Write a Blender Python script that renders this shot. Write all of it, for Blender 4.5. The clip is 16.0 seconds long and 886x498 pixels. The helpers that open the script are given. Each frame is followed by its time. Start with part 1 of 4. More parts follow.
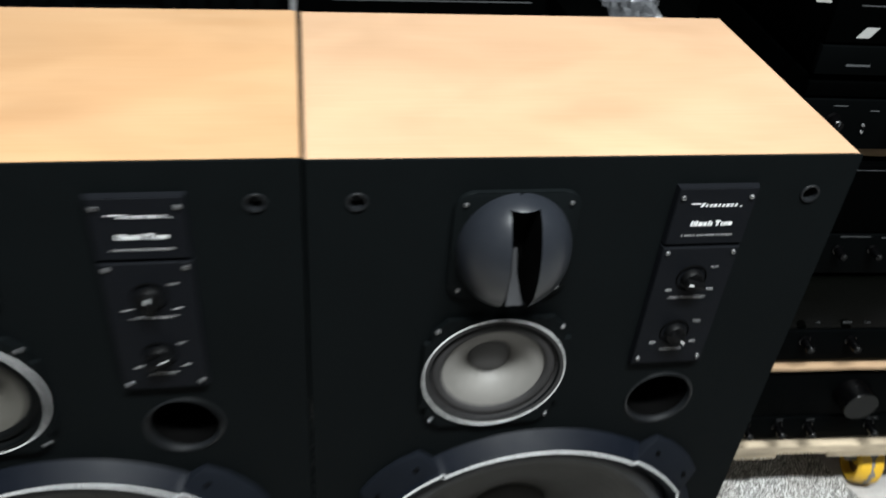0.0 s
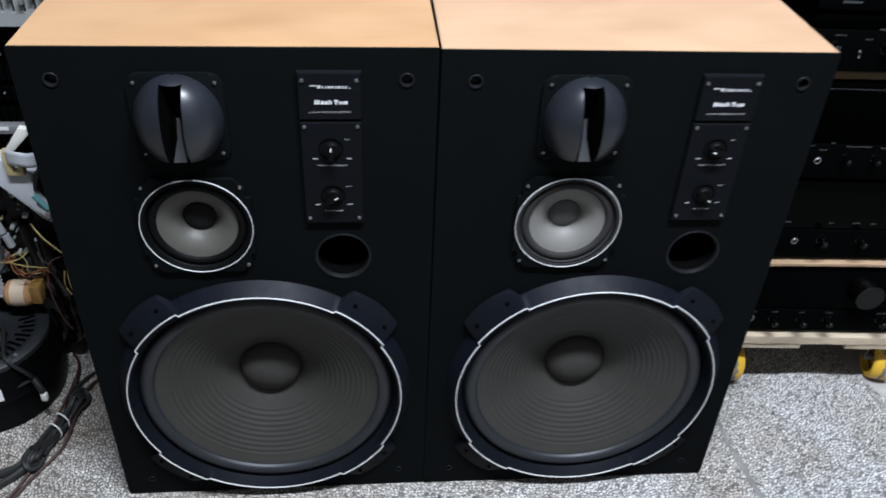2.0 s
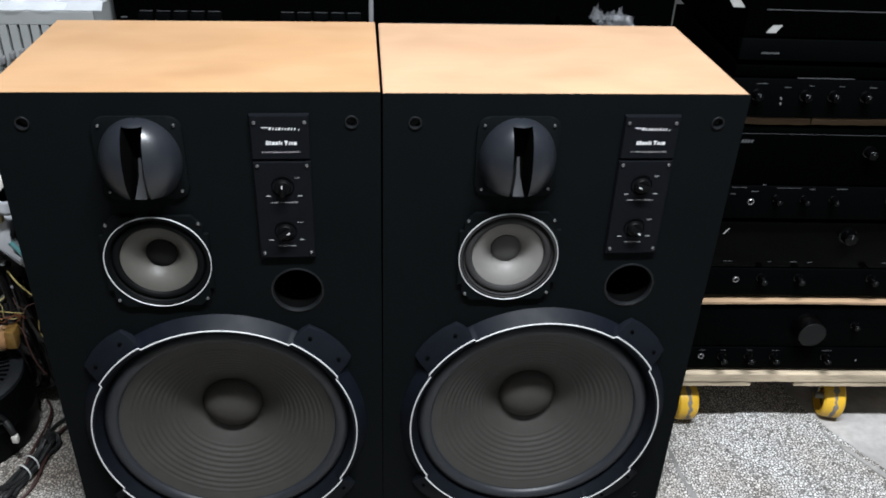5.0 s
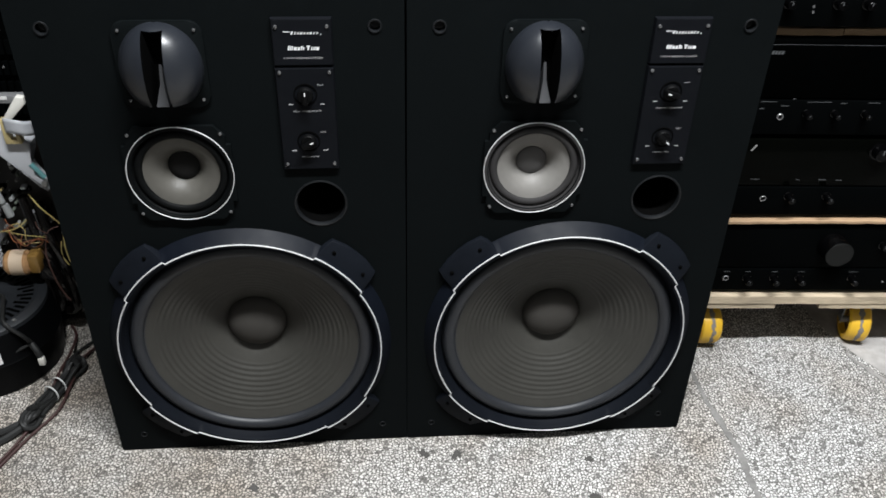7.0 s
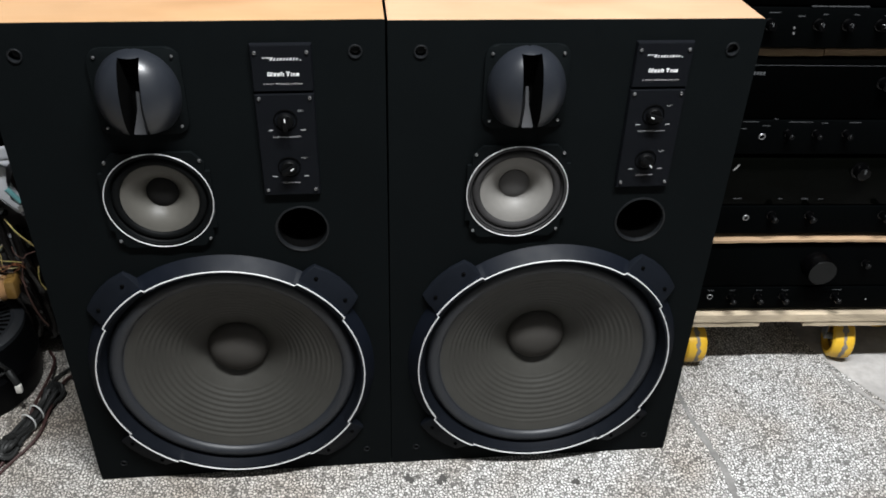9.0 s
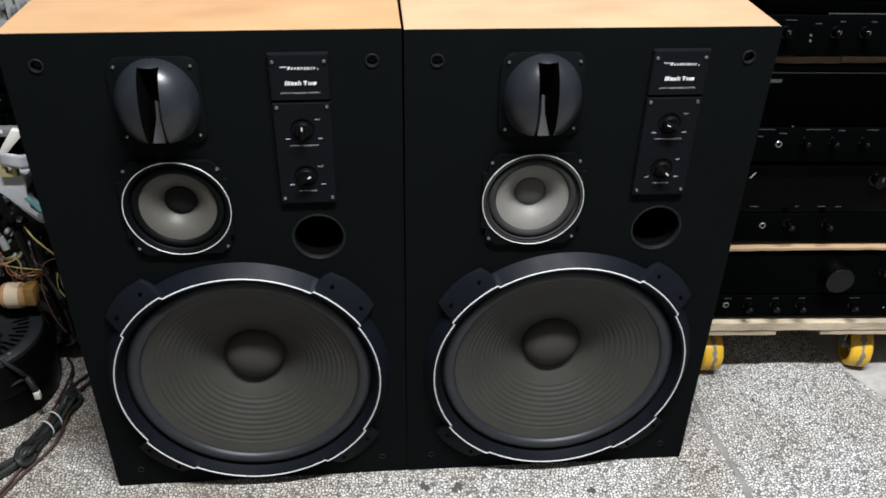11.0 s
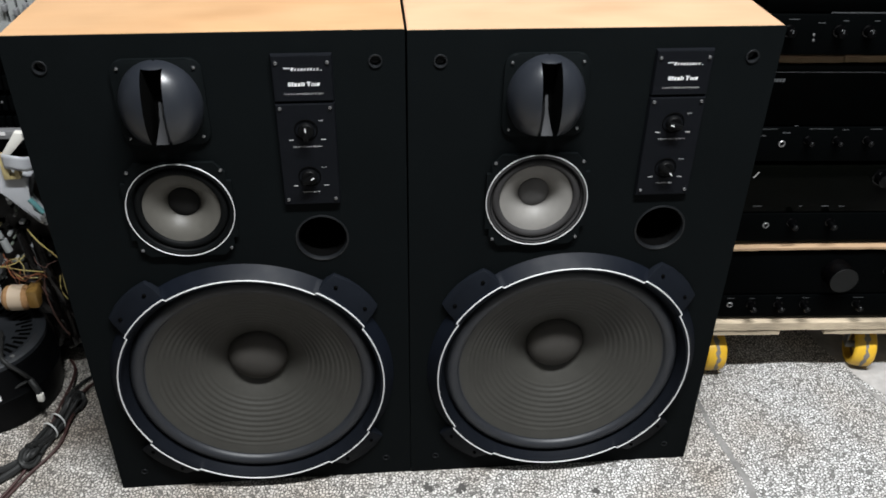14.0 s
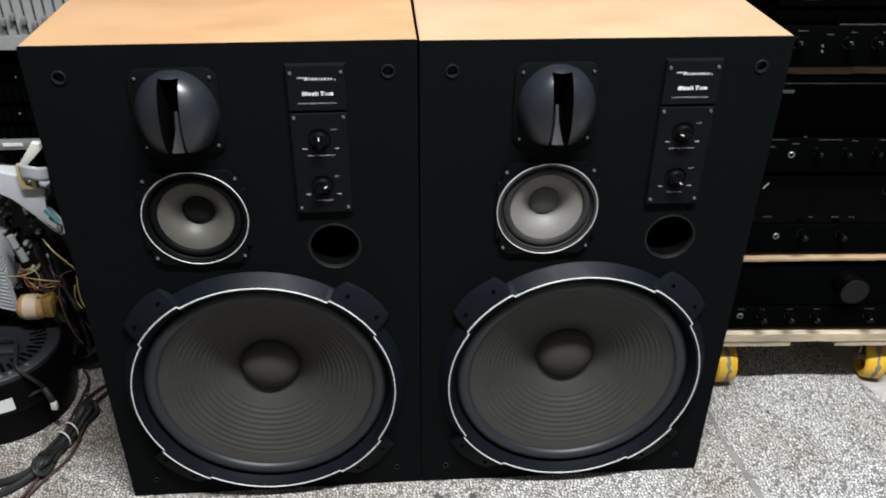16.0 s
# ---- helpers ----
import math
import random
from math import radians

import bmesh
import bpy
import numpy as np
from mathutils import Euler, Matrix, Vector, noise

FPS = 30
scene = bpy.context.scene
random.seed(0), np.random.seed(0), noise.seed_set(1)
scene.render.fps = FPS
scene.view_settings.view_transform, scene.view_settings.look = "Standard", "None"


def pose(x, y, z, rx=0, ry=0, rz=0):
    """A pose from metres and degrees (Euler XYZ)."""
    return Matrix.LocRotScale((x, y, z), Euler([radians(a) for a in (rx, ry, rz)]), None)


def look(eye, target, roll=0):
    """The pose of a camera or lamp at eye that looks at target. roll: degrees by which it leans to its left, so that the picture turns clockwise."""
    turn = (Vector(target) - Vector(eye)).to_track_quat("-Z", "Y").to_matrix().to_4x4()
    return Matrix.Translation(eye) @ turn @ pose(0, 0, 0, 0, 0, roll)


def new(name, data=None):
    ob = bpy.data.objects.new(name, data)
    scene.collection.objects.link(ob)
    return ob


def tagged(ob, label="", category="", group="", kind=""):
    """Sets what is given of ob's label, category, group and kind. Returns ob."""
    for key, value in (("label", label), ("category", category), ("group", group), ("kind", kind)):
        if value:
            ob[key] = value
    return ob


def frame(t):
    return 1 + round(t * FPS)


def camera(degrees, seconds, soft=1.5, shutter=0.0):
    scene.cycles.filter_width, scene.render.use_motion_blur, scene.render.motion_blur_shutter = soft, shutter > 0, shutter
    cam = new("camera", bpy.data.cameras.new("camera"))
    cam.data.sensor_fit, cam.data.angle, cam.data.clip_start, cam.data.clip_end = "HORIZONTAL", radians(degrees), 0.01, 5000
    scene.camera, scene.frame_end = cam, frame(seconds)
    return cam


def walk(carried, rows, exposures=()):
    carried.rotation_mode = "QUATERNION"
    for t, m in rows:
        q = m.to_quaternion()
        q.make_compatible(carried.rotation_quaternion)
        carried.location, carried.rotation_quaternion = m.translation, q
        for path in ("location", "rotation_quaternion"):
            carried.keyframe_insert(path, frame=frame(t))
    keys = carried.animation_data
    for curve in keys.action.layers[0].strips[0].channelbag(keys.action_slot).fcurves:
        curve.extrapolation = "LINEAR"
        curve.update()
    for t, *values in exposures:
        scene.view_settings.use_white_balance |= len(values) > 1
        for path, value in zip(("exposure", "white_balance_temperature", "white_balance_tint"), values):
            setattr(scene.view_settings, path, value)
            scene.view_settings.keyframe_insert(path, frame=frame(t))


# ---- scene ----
cam = camera(55.6, 16.0, 1.75, 1.0)
PATH = [
    (0, (-0.001, -0.531, 1.035), (0.322, 1.042, -0.157), 5.2),
    (0.5, (-0.055, -0.652, 1.099), (0.21, 0.902, -0.133), 4.2),
    (1, (-0.11, -0.733, 1.099), (0.203, 0.809, -0.136), 2.2),
    (1.5, (-0.126, -0.786, 1.07), (0.132, 0.772, -0.157), 2.2),
    (2, (-0.082, -0.844, 1.072), (0.097, 0.762, -0.106), 3.0),
    (2.5, (-0.042, -0.891, 1.079), (0.113, 0.745, -0.062), 2.8),
    (3, (-0.025, -0.913, 1.095), (0.172, 0.749, 0.001), 2.6),
    (3.2, (-0.021, -0.918, 1.098), (0.181, 0.747, 0.009), 2.3),
    (5.3, (-0.029, -0.935, 1.056), (0.16, 0.77, 0.028), 2.4),
    (5.5, (-0.034, -0.938, 1.047), (0.157, 0.758, 0.004), 1.9),
    (6, (-0.041, -0.948, 1.028), (0.14, 0.717, -0.065), 1.6),
    (6.5, (-0.046, -0.951, 1.019), (0.126, 0.691, -0.1078), 1.7),
    (7, (-0.041, -0.95, 1.015), (0.116, 0.696, -0.108), 1.6),
    (7.5, (-0.039, -0.952, 1.02), (0.128, 0.696, -0.0992), 1.8),
    (8, (-0.036, -0.949, 1.024), (0.14, 0.704, -0.088), 1.9),
    (8.5, (-0.036, -0.939, 1.023), (0.154, 0.715, -0.086), 1.9),
    (9, (-0.038, -0.931, 1.025), (0.157, 0.727, -0.078), 1.8),
    (9.5, (-0.043, -0.934, 1.025), (0.128, 0.733, -0.066), 1.7),
    (12, (-0.041, -0.93, 1.028), (0.123, 0.741, -0.058), 1.1),
    (12.5, (-0.043, -0.929, 1.026), (0.118, 0.745, -0.056), 1.1),
    (13, (-0.041, -0.928, 1.025), (0.128, 0.744, -0.059), 1.1),
    (13.5, (-0.041, -0.93, 1.023), (0.121, 0.745, -0.058), 1.1),
    (14, (-0.045, -0.931, 1.026), (0.117, 0.74, -0.061), 1.0),
    (14.5, (-0.046, -0.931, 1.024), (0.099, 0.739, -0.067), 1.1),
    (15, (-0.042, -0.929, 1.023), (0.106, 0.742, -0.066), 1.0),
    (15.5, (-0.042, -0.936, 1.022), (0.109, 0.741, -0.058), 0.6),
    (16, (-0.049, -0.944, 1.021), (0.093, 0.751, -0.032), 0.7),
]
LAMP_X, LAMP_Y, LAMP_WATTS = 0.24, -0.74, 170.0
CHIPS = 190.0
walk(cam, [(t, look(eye, target, roll)) for t, eye, target, roll in PATH],
     exposures=[(0.0, 0.0, 6350, 6), (0.5, -0.05, 6200, 8), (1.0, -0.08, 5850, 9), (1.5, -0.15, 5760, 10), (2.0, -0.16, 5820, 10), (2.5, -0.10, 5980, 10), (3.0, 0.0, 6100, 10), (5.5, 0.0, 6200, 10), (7.0, 0.0, 6450, 10), (16.0, 0.0, 6450, 10)])

# ---------------------------------------------------------------- light
world = bpy.data.worlds.new("room_dark")
scene.world = world
world.use_nodes = True
world.node_tree.nodes["Background"].inputs[0].default_value = (0.75, 0.85, 1.0, 1)
world.node_tree.nodes["Background"].inputs[1].default_value = 0.01

lamp_data = bpy.data.lights.new("ceiling_tube", "AREA")
lamp_data.shape, lamp_data.size, lamp_data.size_y = "RECTANGLE", 1.2, 0.11
lamp_data.energy, lamp_data.color = LAMP_WATTS, (0.96, 0.985, 1.0)
lamp = new("ceiling_tube_light", lamp_data)
lamp.matrix_world = look((LAMP_X, LAMP_Y, 2.43), (LAMP_X, LAMP_Y + 0.001, 0))

# ---------------------------------------------------------------- materials


def surface(name, color, rough=0.5, metal=0.0, vary=0.15, scale=40.0, bump=0.0, bump_scale=300.0, stretch=(1, 1, 1), second=None, stain=0.0, spec=0.5, rand=0.0):
    """A procedural surface: base colour varied at two scales, with fine relief."""
    m = bpy.data.materials.new(name)
    m.use_nodes = True
    t = m.node_tree
    n, link = t.nodes, t.links.new
    bsdf = n["Principled BSDF"]
    bsdf.inputs["Roughness"].default_value, bsdf.inputs["Metallic"].default_value = rough, metal
    bsdf.inputs["Specular IOR Level"].default_value = spec
    coord, mp = n.new("ShaderNodeTexCoord"), n.new("ShaderNodeMapping")
    mp.inputs["Scale"].default_value = stretch
    link(coord.outputs["Object"], mp.inputs[0])
    fine, wide = n.new("ShaderNodeTexNoise"), n.new("ShaderNodeTexNoise")
    fine.inputs["Scale"].default_value, fine.inputs["Detail"].default_value = scale, 5
    wide.inputs["Scale"].default_value, wide.inputs["Detail"].default_value = scale / 7, 3
    link(mp.outputs[0], fine.inputs[0])
    link(mp.outputs[0], wide.inputs[0])
    mix = n.new("ShaderNodeMix")
    mix.data_type = "RGBA"
    other = second or tuple(c * (1 - vary) for c in color)
    lift = tuple(min(1, c * (1 + vary)) for c in color)
    mix.inputs[6].default_value, mix.inputs[7].default_value = (*other, 1), (*lift, 1)
    link(fine.outputs[0], mix.inputs[0])
    shade = n.new("ShaderNodeMix")
    shade.data_type, shade.blend_type = "RGBA", "MULTIPLY"
    ramp = n.new("ShaderNodeValToRGB")
    low = 1 - max(stain, vary * 0.8)
    ramp.color_ramp.elements[0].position, ramp.color_ramp.elements[0].color = 0.35, (low, low, low, 1)
    ramp.color_ramp.elements[1].position = 0.62
    link(wide.outputs[0], ramp.inputs[0])
    shade.inputs[0].default_value = 1
    link(mix.outputs[2], shade.inputs[6])
    link(ramp.outputs[0], shade.inputs[7])
    link(shade.outputs[2], bsdf.inputs["Base Color"])
    rr = n.new("ShaderNodeMapRange")
    rr.inputs[3].default_value, rr.inputs[4].default_value = max(0.03, rough - 0.08), min(1, rough + 0.08)
    link(fine.outputs[0], rr.inputs[0])
    link(rr.outputs[0], bsdf.inputs["Roughness"])
    if bump:
        grain, b = n.new("ShaderNodeTexNoise"), n.new("ShaderNodeBump")
        grain.inputs["Scale"].default_value = bump_scale
        b.inputs["Strength"].default_value, b.inputs["Distance"].default_value = bump, 0.001
        link(mp.outputs[0], grain.inputs[0])
        link(grain.outputs[0], b.inputs["Height"])
        link(b.outputs[0], bsdf.inputs["Normal"])
    return m


def terrazzo():
    """White marble chips of about eight millimetres in a dark binder, worn and dusty."""
    m = bpy.data.materials.new("terrazzo")
    m.use_nodes = True
    t = m.node_tree
    n, link = t.nodes, t.links.new
    bsdf = n["Principled BSDF"]
    coord = n.new("ShaderNodeTexCoord")
    warp = n.new("ShaderNodeTexNoise")
    warp.inputs["Scale"].default_value = 170
    warp.inputs["Detail"].default_value = 3
    link(coord.outputs["Object"], warp.inputs[0])
    add = n.new("ShaderNodeVectorMath")
    add.operation = "MULTIPLY_ADD"
    add.inputs[1].default_value = (0.008, 0.008, 0.0)
    link(warp.outputs["Color"], add.inputs[0])
    link(coord.outputs["Object"], add.inputs[2])
    edge, cell = n.new("ShaderNodeTexVoronoi"), n.new("ShaderNodeTexVoronoi")
    edge.feature = "DISTANCE_TO_EDGE"
    for v in (edge, cell):
        v.inputs["Scale"].default_value = CHIPS
        v.voronoi_dimensions = "2D"
        link(add.outputs[0], v.inputs["Vector"])
    seam = n.new("ShaderNodeMapRange")
    seam.inputs[1].default_value, seam.inputs[2].default_value = 0.0, 0.17
    rough_gap = n.new("ShaderNodeTexNoise")
    rough_gap.inputs["Scale"].default_value, rough_gap.inputs["Detail"].default_value = 210, 3
    link(coord.outputs["Object"], rough_gap.inputs[0])
    gap = n.new("ShaderNodeMath")
    gap.operation = "MULTIPLY_ADD"
    gap.inputs[1].default_value = 0.42
    link(rough_gap.outputs[0], gap.inputs[0])
    sub = n.new("ShaderNodeMath")
    sub.operation = "SUBTRACT"
    link(edge.outputs["Distance"], sub.inputs[0])
    gap.inputs[2].default_value = -0.115
    link(gap.outputs[0], sub.inputs[1])
    link(sub.outputs[0], seam.inputs[0])
    tone = n.new("ShaderNodeValToRGB")
    tone.color_ramp.elements[0].color, tone.color_ramp.elements[1].color = (0.10, 0.098, 0.094, 1), (0.70, 0.695, 0.685, 1)
    for at, grey in ((0.07, 0.26), (0.16, 0.50), (0.60, 0.62)):
        tone.color_ramp.elements.new(at).color = (grey, grey * 0.985, grey * 0.962, 1)
    sep = n.new("ShaderNodeSeparateColor")
    link(cell.outputs["Color"], sep.inputs[0])
    link(sep.outputs[0], tone.inputs[0])
    chips = n.new("ShaderNodeMix")
    chips.data_type = "RGBA"
    chips.inputs[6].default_value = (0.088, 0.085, 0.080, 1)
    link(seam.outputs[0], chips.inputs[0])
    link(tone.outputs[0], chips.inputs[7])
    dirt, spots = n.new("ShaderNodeTexNoise"), n.new("ShaderNodeTexNoise")
    dirt.inputs["Scale"].default_value, dirt.inputs["Detail"].default_value = 5, 6
    spots.inputs["Scale"].default_value, spots.inputs["Detail"].default_value = 26, 2
    dr, sr = n.new("ShaderNodeValToRGB"), n.new("ShaderNodeValToRGB")
    dr.color_ramp.elements[0].position, dr.color_ramp.elements[0].color = 0.34, (0.74, 0.68, 0.62, 1)
    dr.color_ramp.elements[1].position, dr.color_ramp.elements[1].color = 0.58, (1, 1, 1, 1)
    sr.color_ramp.elements[0].position, sr.color_ramp.elements[0].color = 0.25, (0.35, 0.35, 0.35, 1)
    sr.color_ramp.elements[1].position, sr.color_ramp.elements[1].color = 0.30, (1, 1, 1, 1)
    grains, gr = n.new("ShaderNodeTexNoise"), n.new("ShaderNodeValToRGB")
    grains.inputs["Scale"].default_value, grains.inputs["Detail"].default_value = 300, 1
    gr.color_ramp.elements[0].position, gr.color_ramp.elements[0].color = 0.33, (0.42, 0.415, 0.40, 1)
    gr.color_ramp.elements[1].position, gr.color_ramp.elements[1].color = 0.43, (1, 1, 1, 1)
    last = chips.outputs[2]
    for tex, rp in ((dirt, dr), (spots, sr), (grains, gr)):
        link(coord.outputs["Object"], tex.inputs[0])
        link(tex.outputs[0], rp.inputs[0])
        mul = n.new("ShaderNodeMix")
        mul.data_type, mul.blend_type = "RGBA", "MULTIPLY"
        mul.inputs[0].default_value = 1
        link(last, mul.inputs[6])
        link(rp.outputs[0], mul.inputs[7])
        last = mul.outputs[2]
    # brown grime and the weaker light, both painted in, stronger towards the west
    where, grime_falloff, soil = n.new("ShaderNodeSeparateXYZ"), n.new("ShaderNodeMapRange"), n.new("ShaderNodeTexNoise")
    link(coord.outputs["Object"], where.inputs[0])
    grime_falloff.inputs[1].default_value, grime_falloff.inputs[2].default_value = 0.75, -0.62
    link(where.outputs[0], grime_falloff.inputs[0])
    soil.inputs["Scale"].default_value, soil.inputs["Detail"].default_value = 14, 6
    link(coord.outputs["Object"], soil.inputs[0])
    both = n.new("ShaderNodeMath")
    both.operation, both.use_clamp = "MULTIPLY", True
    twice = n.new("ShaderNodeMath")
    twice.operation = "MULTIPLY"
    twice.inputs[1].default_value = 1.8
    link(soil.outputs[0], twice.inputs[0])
    link(grime_falloff.outputs[0], both.inputs[0])
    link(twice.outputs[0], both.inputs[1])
    soiled_dimmed = n.new("ShaderNodeMix")
    soiled_dimmed.data_type, soiled_dimmed.blend_type = "RGBA", "MULTIPLY"
    link(both.outputs[0], soiled_dimmed.inputs[0])
    link(last, soiled_dimmed.inputs[6])
    soiled_dimmed.inputs[7].default_value = (0.70, 0.662, 0.615, 1)
    link(soiled_dimmed.outputs[2], bsdf.inputs["Base Color"])
    bsdf.inputs["Roughness"].default_value = 0.55
    b = n.new("ShaderNodeBump")
    b.inputs["Strength"].default_value, b.inputs["Distance"].default_value = 0.2, 0.001
    link(seam.outputs[0], b.inputs["Height"])
    link(b.outputs[0], bsdf.inputs["Normal"])
    return m


def veneer(name, light, dark):
    """Light wood veneer: long streaks along x, pores, and broad cloudy tone."""
    m = bpy.data.materials.new(name)
    m.use_nodes = True
    t = m.node_tree
    n, link = t.nodes, t.links.new
    bsdf = n["Principled BSDF"]
    coord = n.new("ShaderNodeTexCoord")
    outs = []
    for stretch, scale, detail in (((1.0, 4, 4), 2.4, 3), ((6, 160, 160), 2.0, 3), ((1.6, 2.4, 2.4), 3.4, 3)):
        mp, tx = n.new("ShaderNodeMapping"), n.new("ShaderNodeTexNoise")
        mp.inputs["Scale"].default_value = stretch
        tx.inputs["Scale"].default_value, tx.inputs["Detail"].default_value = scale, detail
        tx.inputs["Distortion"].default_value = 0.6
        link(coord.outputs["Object"], mp.inputs[0])
        link(mp.outputs[0], tx.inputs[0])
        outs.append(tx.outputs[0])
    ramp = n.new("ShaderNodeValToRGB")
    ramp.color_ramp.elements[0].position, ramp.color_ramp.elements[0].color = 0.25, (*dark, 1)
    ramp.color_ramp.elements[1].position, ramp.color_ramp.elements[1].color = 0.72, (*light, 1)
    link(outs[0], ramp.inputs[0])
    last = ramp.outputs[0]
    for src, lo, hi, low in ((outs[1], 0.3, 0.7, 0.96), (outs[2], 0.3, 0.64, 0.84)):
        rp, mul = n.new("ShaderNodeValToRGB"), n.new("ShaderNodeMix")
        rp.color_ramp.elements[0].position, rp.color_ramp.elements[0].color = lo, (low, low * 0.98, low * 0.95, 1)
        rp.color_ramp.elements[1].position = hi
        mul.data_type, mul.blend_type = "RGBA", "MULTIPLY"
        mul.inputs[0].default_value = 1
        link(src, rp.inputs[0])
        link(last, mul.inputs[6])
        link(rp.outputs[0], mul.inputs[7])
        last = mul.outputs[2]
    link(last, bsdf.inputs["Base Color"])
    bsdf.inputs["Roughness"].default_value = 0.5
    b = n.new("ShaderNodeBump")
    b.inputs["Strength"].default_value, b.inputs["Distance"].default_value = 0.08, 0.0005
    link(outs[1], b.inputs["Height"])
    link(b.outputs[0], bsdf.inputs["Normal"])
    return m


def clear(name, color, rough, alpha):
    m = bpy.data.materials.new(name)
    m.use_nodes = True
    b = m.node_tree.nodes["Principled BSDF"]
    b.inputs["Base Color"].default_value, b.inputs["Roughness"].default_value = (*color, 1), rough
    b.inputs["Alpha"].default_value = alpha
    return m


def glowing(name, color, strength):
    m = bpy.data.materials.new(name)
    m.use_nodes = True
    b = m.node_tree.nodes["Principled BSDF"]
    b.inputs["Base Color"].default_value = (*color, 1)
    b.inputs["Emission Color"].default_value, b.inputs["Emission Strength"].default_value = (*color, 1), strength
    return m


TERRAZZO = terrazzo()
CEMENT = surface("cement", (0.33, 0.315, 0.30), 0.75, vary=0.30, scale=70, bump=0.35, bump_scale=220, stain=0.38)
JOINT = surface("joint_mortar", (0.185, 0.1776, 0.1702), 0.85, vary=0.3, scale=160, bump=0.5, bump_scale=260, stain=0.3)
SEAM = surface("worn_seam", (0.2516, 0.2405, 0.2294), 0.85, vary=0.25, scale=160, bump=0.5, bump_scale=260, stain=0.25)
# kept dark so that the unseen walls return little bounce
PLASTER = surface("plaster", (0.0962, 0.0962, 0.0925), 0.85, vary=0.08, scale=8, bump=0.2, bump_scale=120, stain=0.15)
WOOD_A = veneer("veneer_honey", (0.405, 0.257, 0.143), (0.352, 0.203, 0.100))
WOOD_B = veneer("veneer_pale", (0.4107, 0.2701, 0.1717), (0.3811, 0.2405, 0.1443))
BAFFLE = surface("baffle_black_paint", (0.0020, 0.0028, 0.0031), 0.7, vary=0.14, scale=60, bump=0.25, bump_scale=900, spec=0.042)
PLATE = surface("black_plastic_plate", (0.0029, 0.0034, 0.0046), 0.6, vary=0.12, scale=80, bump=0.12, bump_scale=1400, spec=0.07)
FRAME = surface("blue_black_cast_frame", (0.0026, 0.0037, 0.0064), 0.5, vary=0.15, scale=70, bump=0.15, bump_scale=900, spec=0.09)
LUG = surface("dark_cast_lug", (0.0048, 0.0058, 0.0080), 0.5, vary=0.15, scale=70, bump=0.15, bump_scale=900, spec=0.03)
# midrange roll of the right loudspeaker, greyer than ROLL on the left
ROLL_GREY = surface("matt_grey_roll", (0.021, 0.0200, 0.0202), 0.75, vary=0.15, scale=90, bump=0.1, spec=0.15)
ROLL = surface("matt_black_roll", (0.001924, 0.00222, 0.002368), 0.6, vary=0.1, scale=90, spec=0.064)
CTRL = surface("matt_black_control_knob", (0.00148, 0.001554, 0.001702), 0.5, vary=0.1, scale=90, spec=0.096)
PLUG = surface("grey_plastic_plug", (0.024, 0.0245, 0.0265), 0.5, vary=0.08, scale=80, spec=0.3)
DOME = surface("satin_graphite_plastic", (0.0095, 0.0110, 0.0143), 0.34, vary=0.08, scale=50, bump=0.05, bump_scale=1200, spec=0.55)
CONE = surface("dark_paper_cone", (0.0298, 0.0288, 0.0255), 0.50, vary=0.12, scale=120, bump=0.15, bump_scale=900, spec=0.20)
WOOFER_CAP = surface("grey_brown_paper_cap", (0.036, 0.0335, 0.0305), 0.65, vary=0.12, scale=120, bump=0.15, bump_scale=900, spec=0.12)
SOCKET = surface("black_moulded_socket", (0.0052, 0.0058, 0.0066), 0.4, vary=0.1, scale=90, spec=0.24)
RUBBER = surface("black_rubber", (0.0120, 0.0134, 0.0164), 0.48, vary=0.1, scale=90, bump=0.08, spec=0.36)
# left cone's cream with its shade painted in; CREAM_B is the brighter copy
CREAM_SHADED = surface("shaded_cream_paper_cone", (0.062, 0.0588, 0.0515), 0.45, vary=0.08, scale=120, bump=0.35, bump_scale=800, spec=0.26)
CREAM_B = surface("pale_cream_paper_cone", (0.138, 0.132, 0.123), 0.5, vary=0.08, scale=120, bump=0.35, bump_scale=800, spec=0.22)
CAP_DARK = surface("dark_felt_cap", (0.0075, 0.0072, 0.0069), 0.85, vary=0.15, scale=200, bump=0.3, bump_scale=900, spec=0.15)
CAP_GREY = surface("grey_felt_cap", (0.062, 0.0595, 0.0585), 0.8, vary=0.15, scale=200, bump=0.3, bump_scale=900)
CHROME = surface("silver_white_trim", (0.4884, 0.4884, 0.4884), 0.4, vary=0.05, scale=60)
STEEL = surface("screw_steel", (0.34, 0.34, 0.345), 0.28, metal=0.9, vary=0.15, scale=200)
DULL = surface("grey_zinc", (0.222, 0.222, 0.2146), 0.5, metal=0.7, vary=0.25, scale=80, bump=0.1)
# paints in the shade inside ports, slots and recesses; lug screws use it too
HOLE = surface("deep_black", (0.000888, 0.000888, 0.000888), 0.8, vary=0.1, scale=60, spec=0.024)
INK = surface("white_print", (0.60, 0.60, 0.60), 0.6, vary=0.06, scale=300)
INK_MID = surface("worn_white_print", (0.30, 0.30, 0.30), 0.6, vary=0.2, scale=300)
INK_DIM = surface("grey_print", (0.040, 0.0425, 0.045), 0.6, vary=0.25, scale=300)
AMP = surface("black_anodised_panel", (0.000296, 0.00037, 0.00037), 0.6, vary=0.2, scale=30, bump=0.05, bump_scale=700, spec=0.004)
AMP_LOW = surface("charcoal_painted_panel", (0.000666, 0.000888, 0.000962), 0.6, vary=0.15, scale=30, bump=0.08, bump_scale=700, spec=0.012)
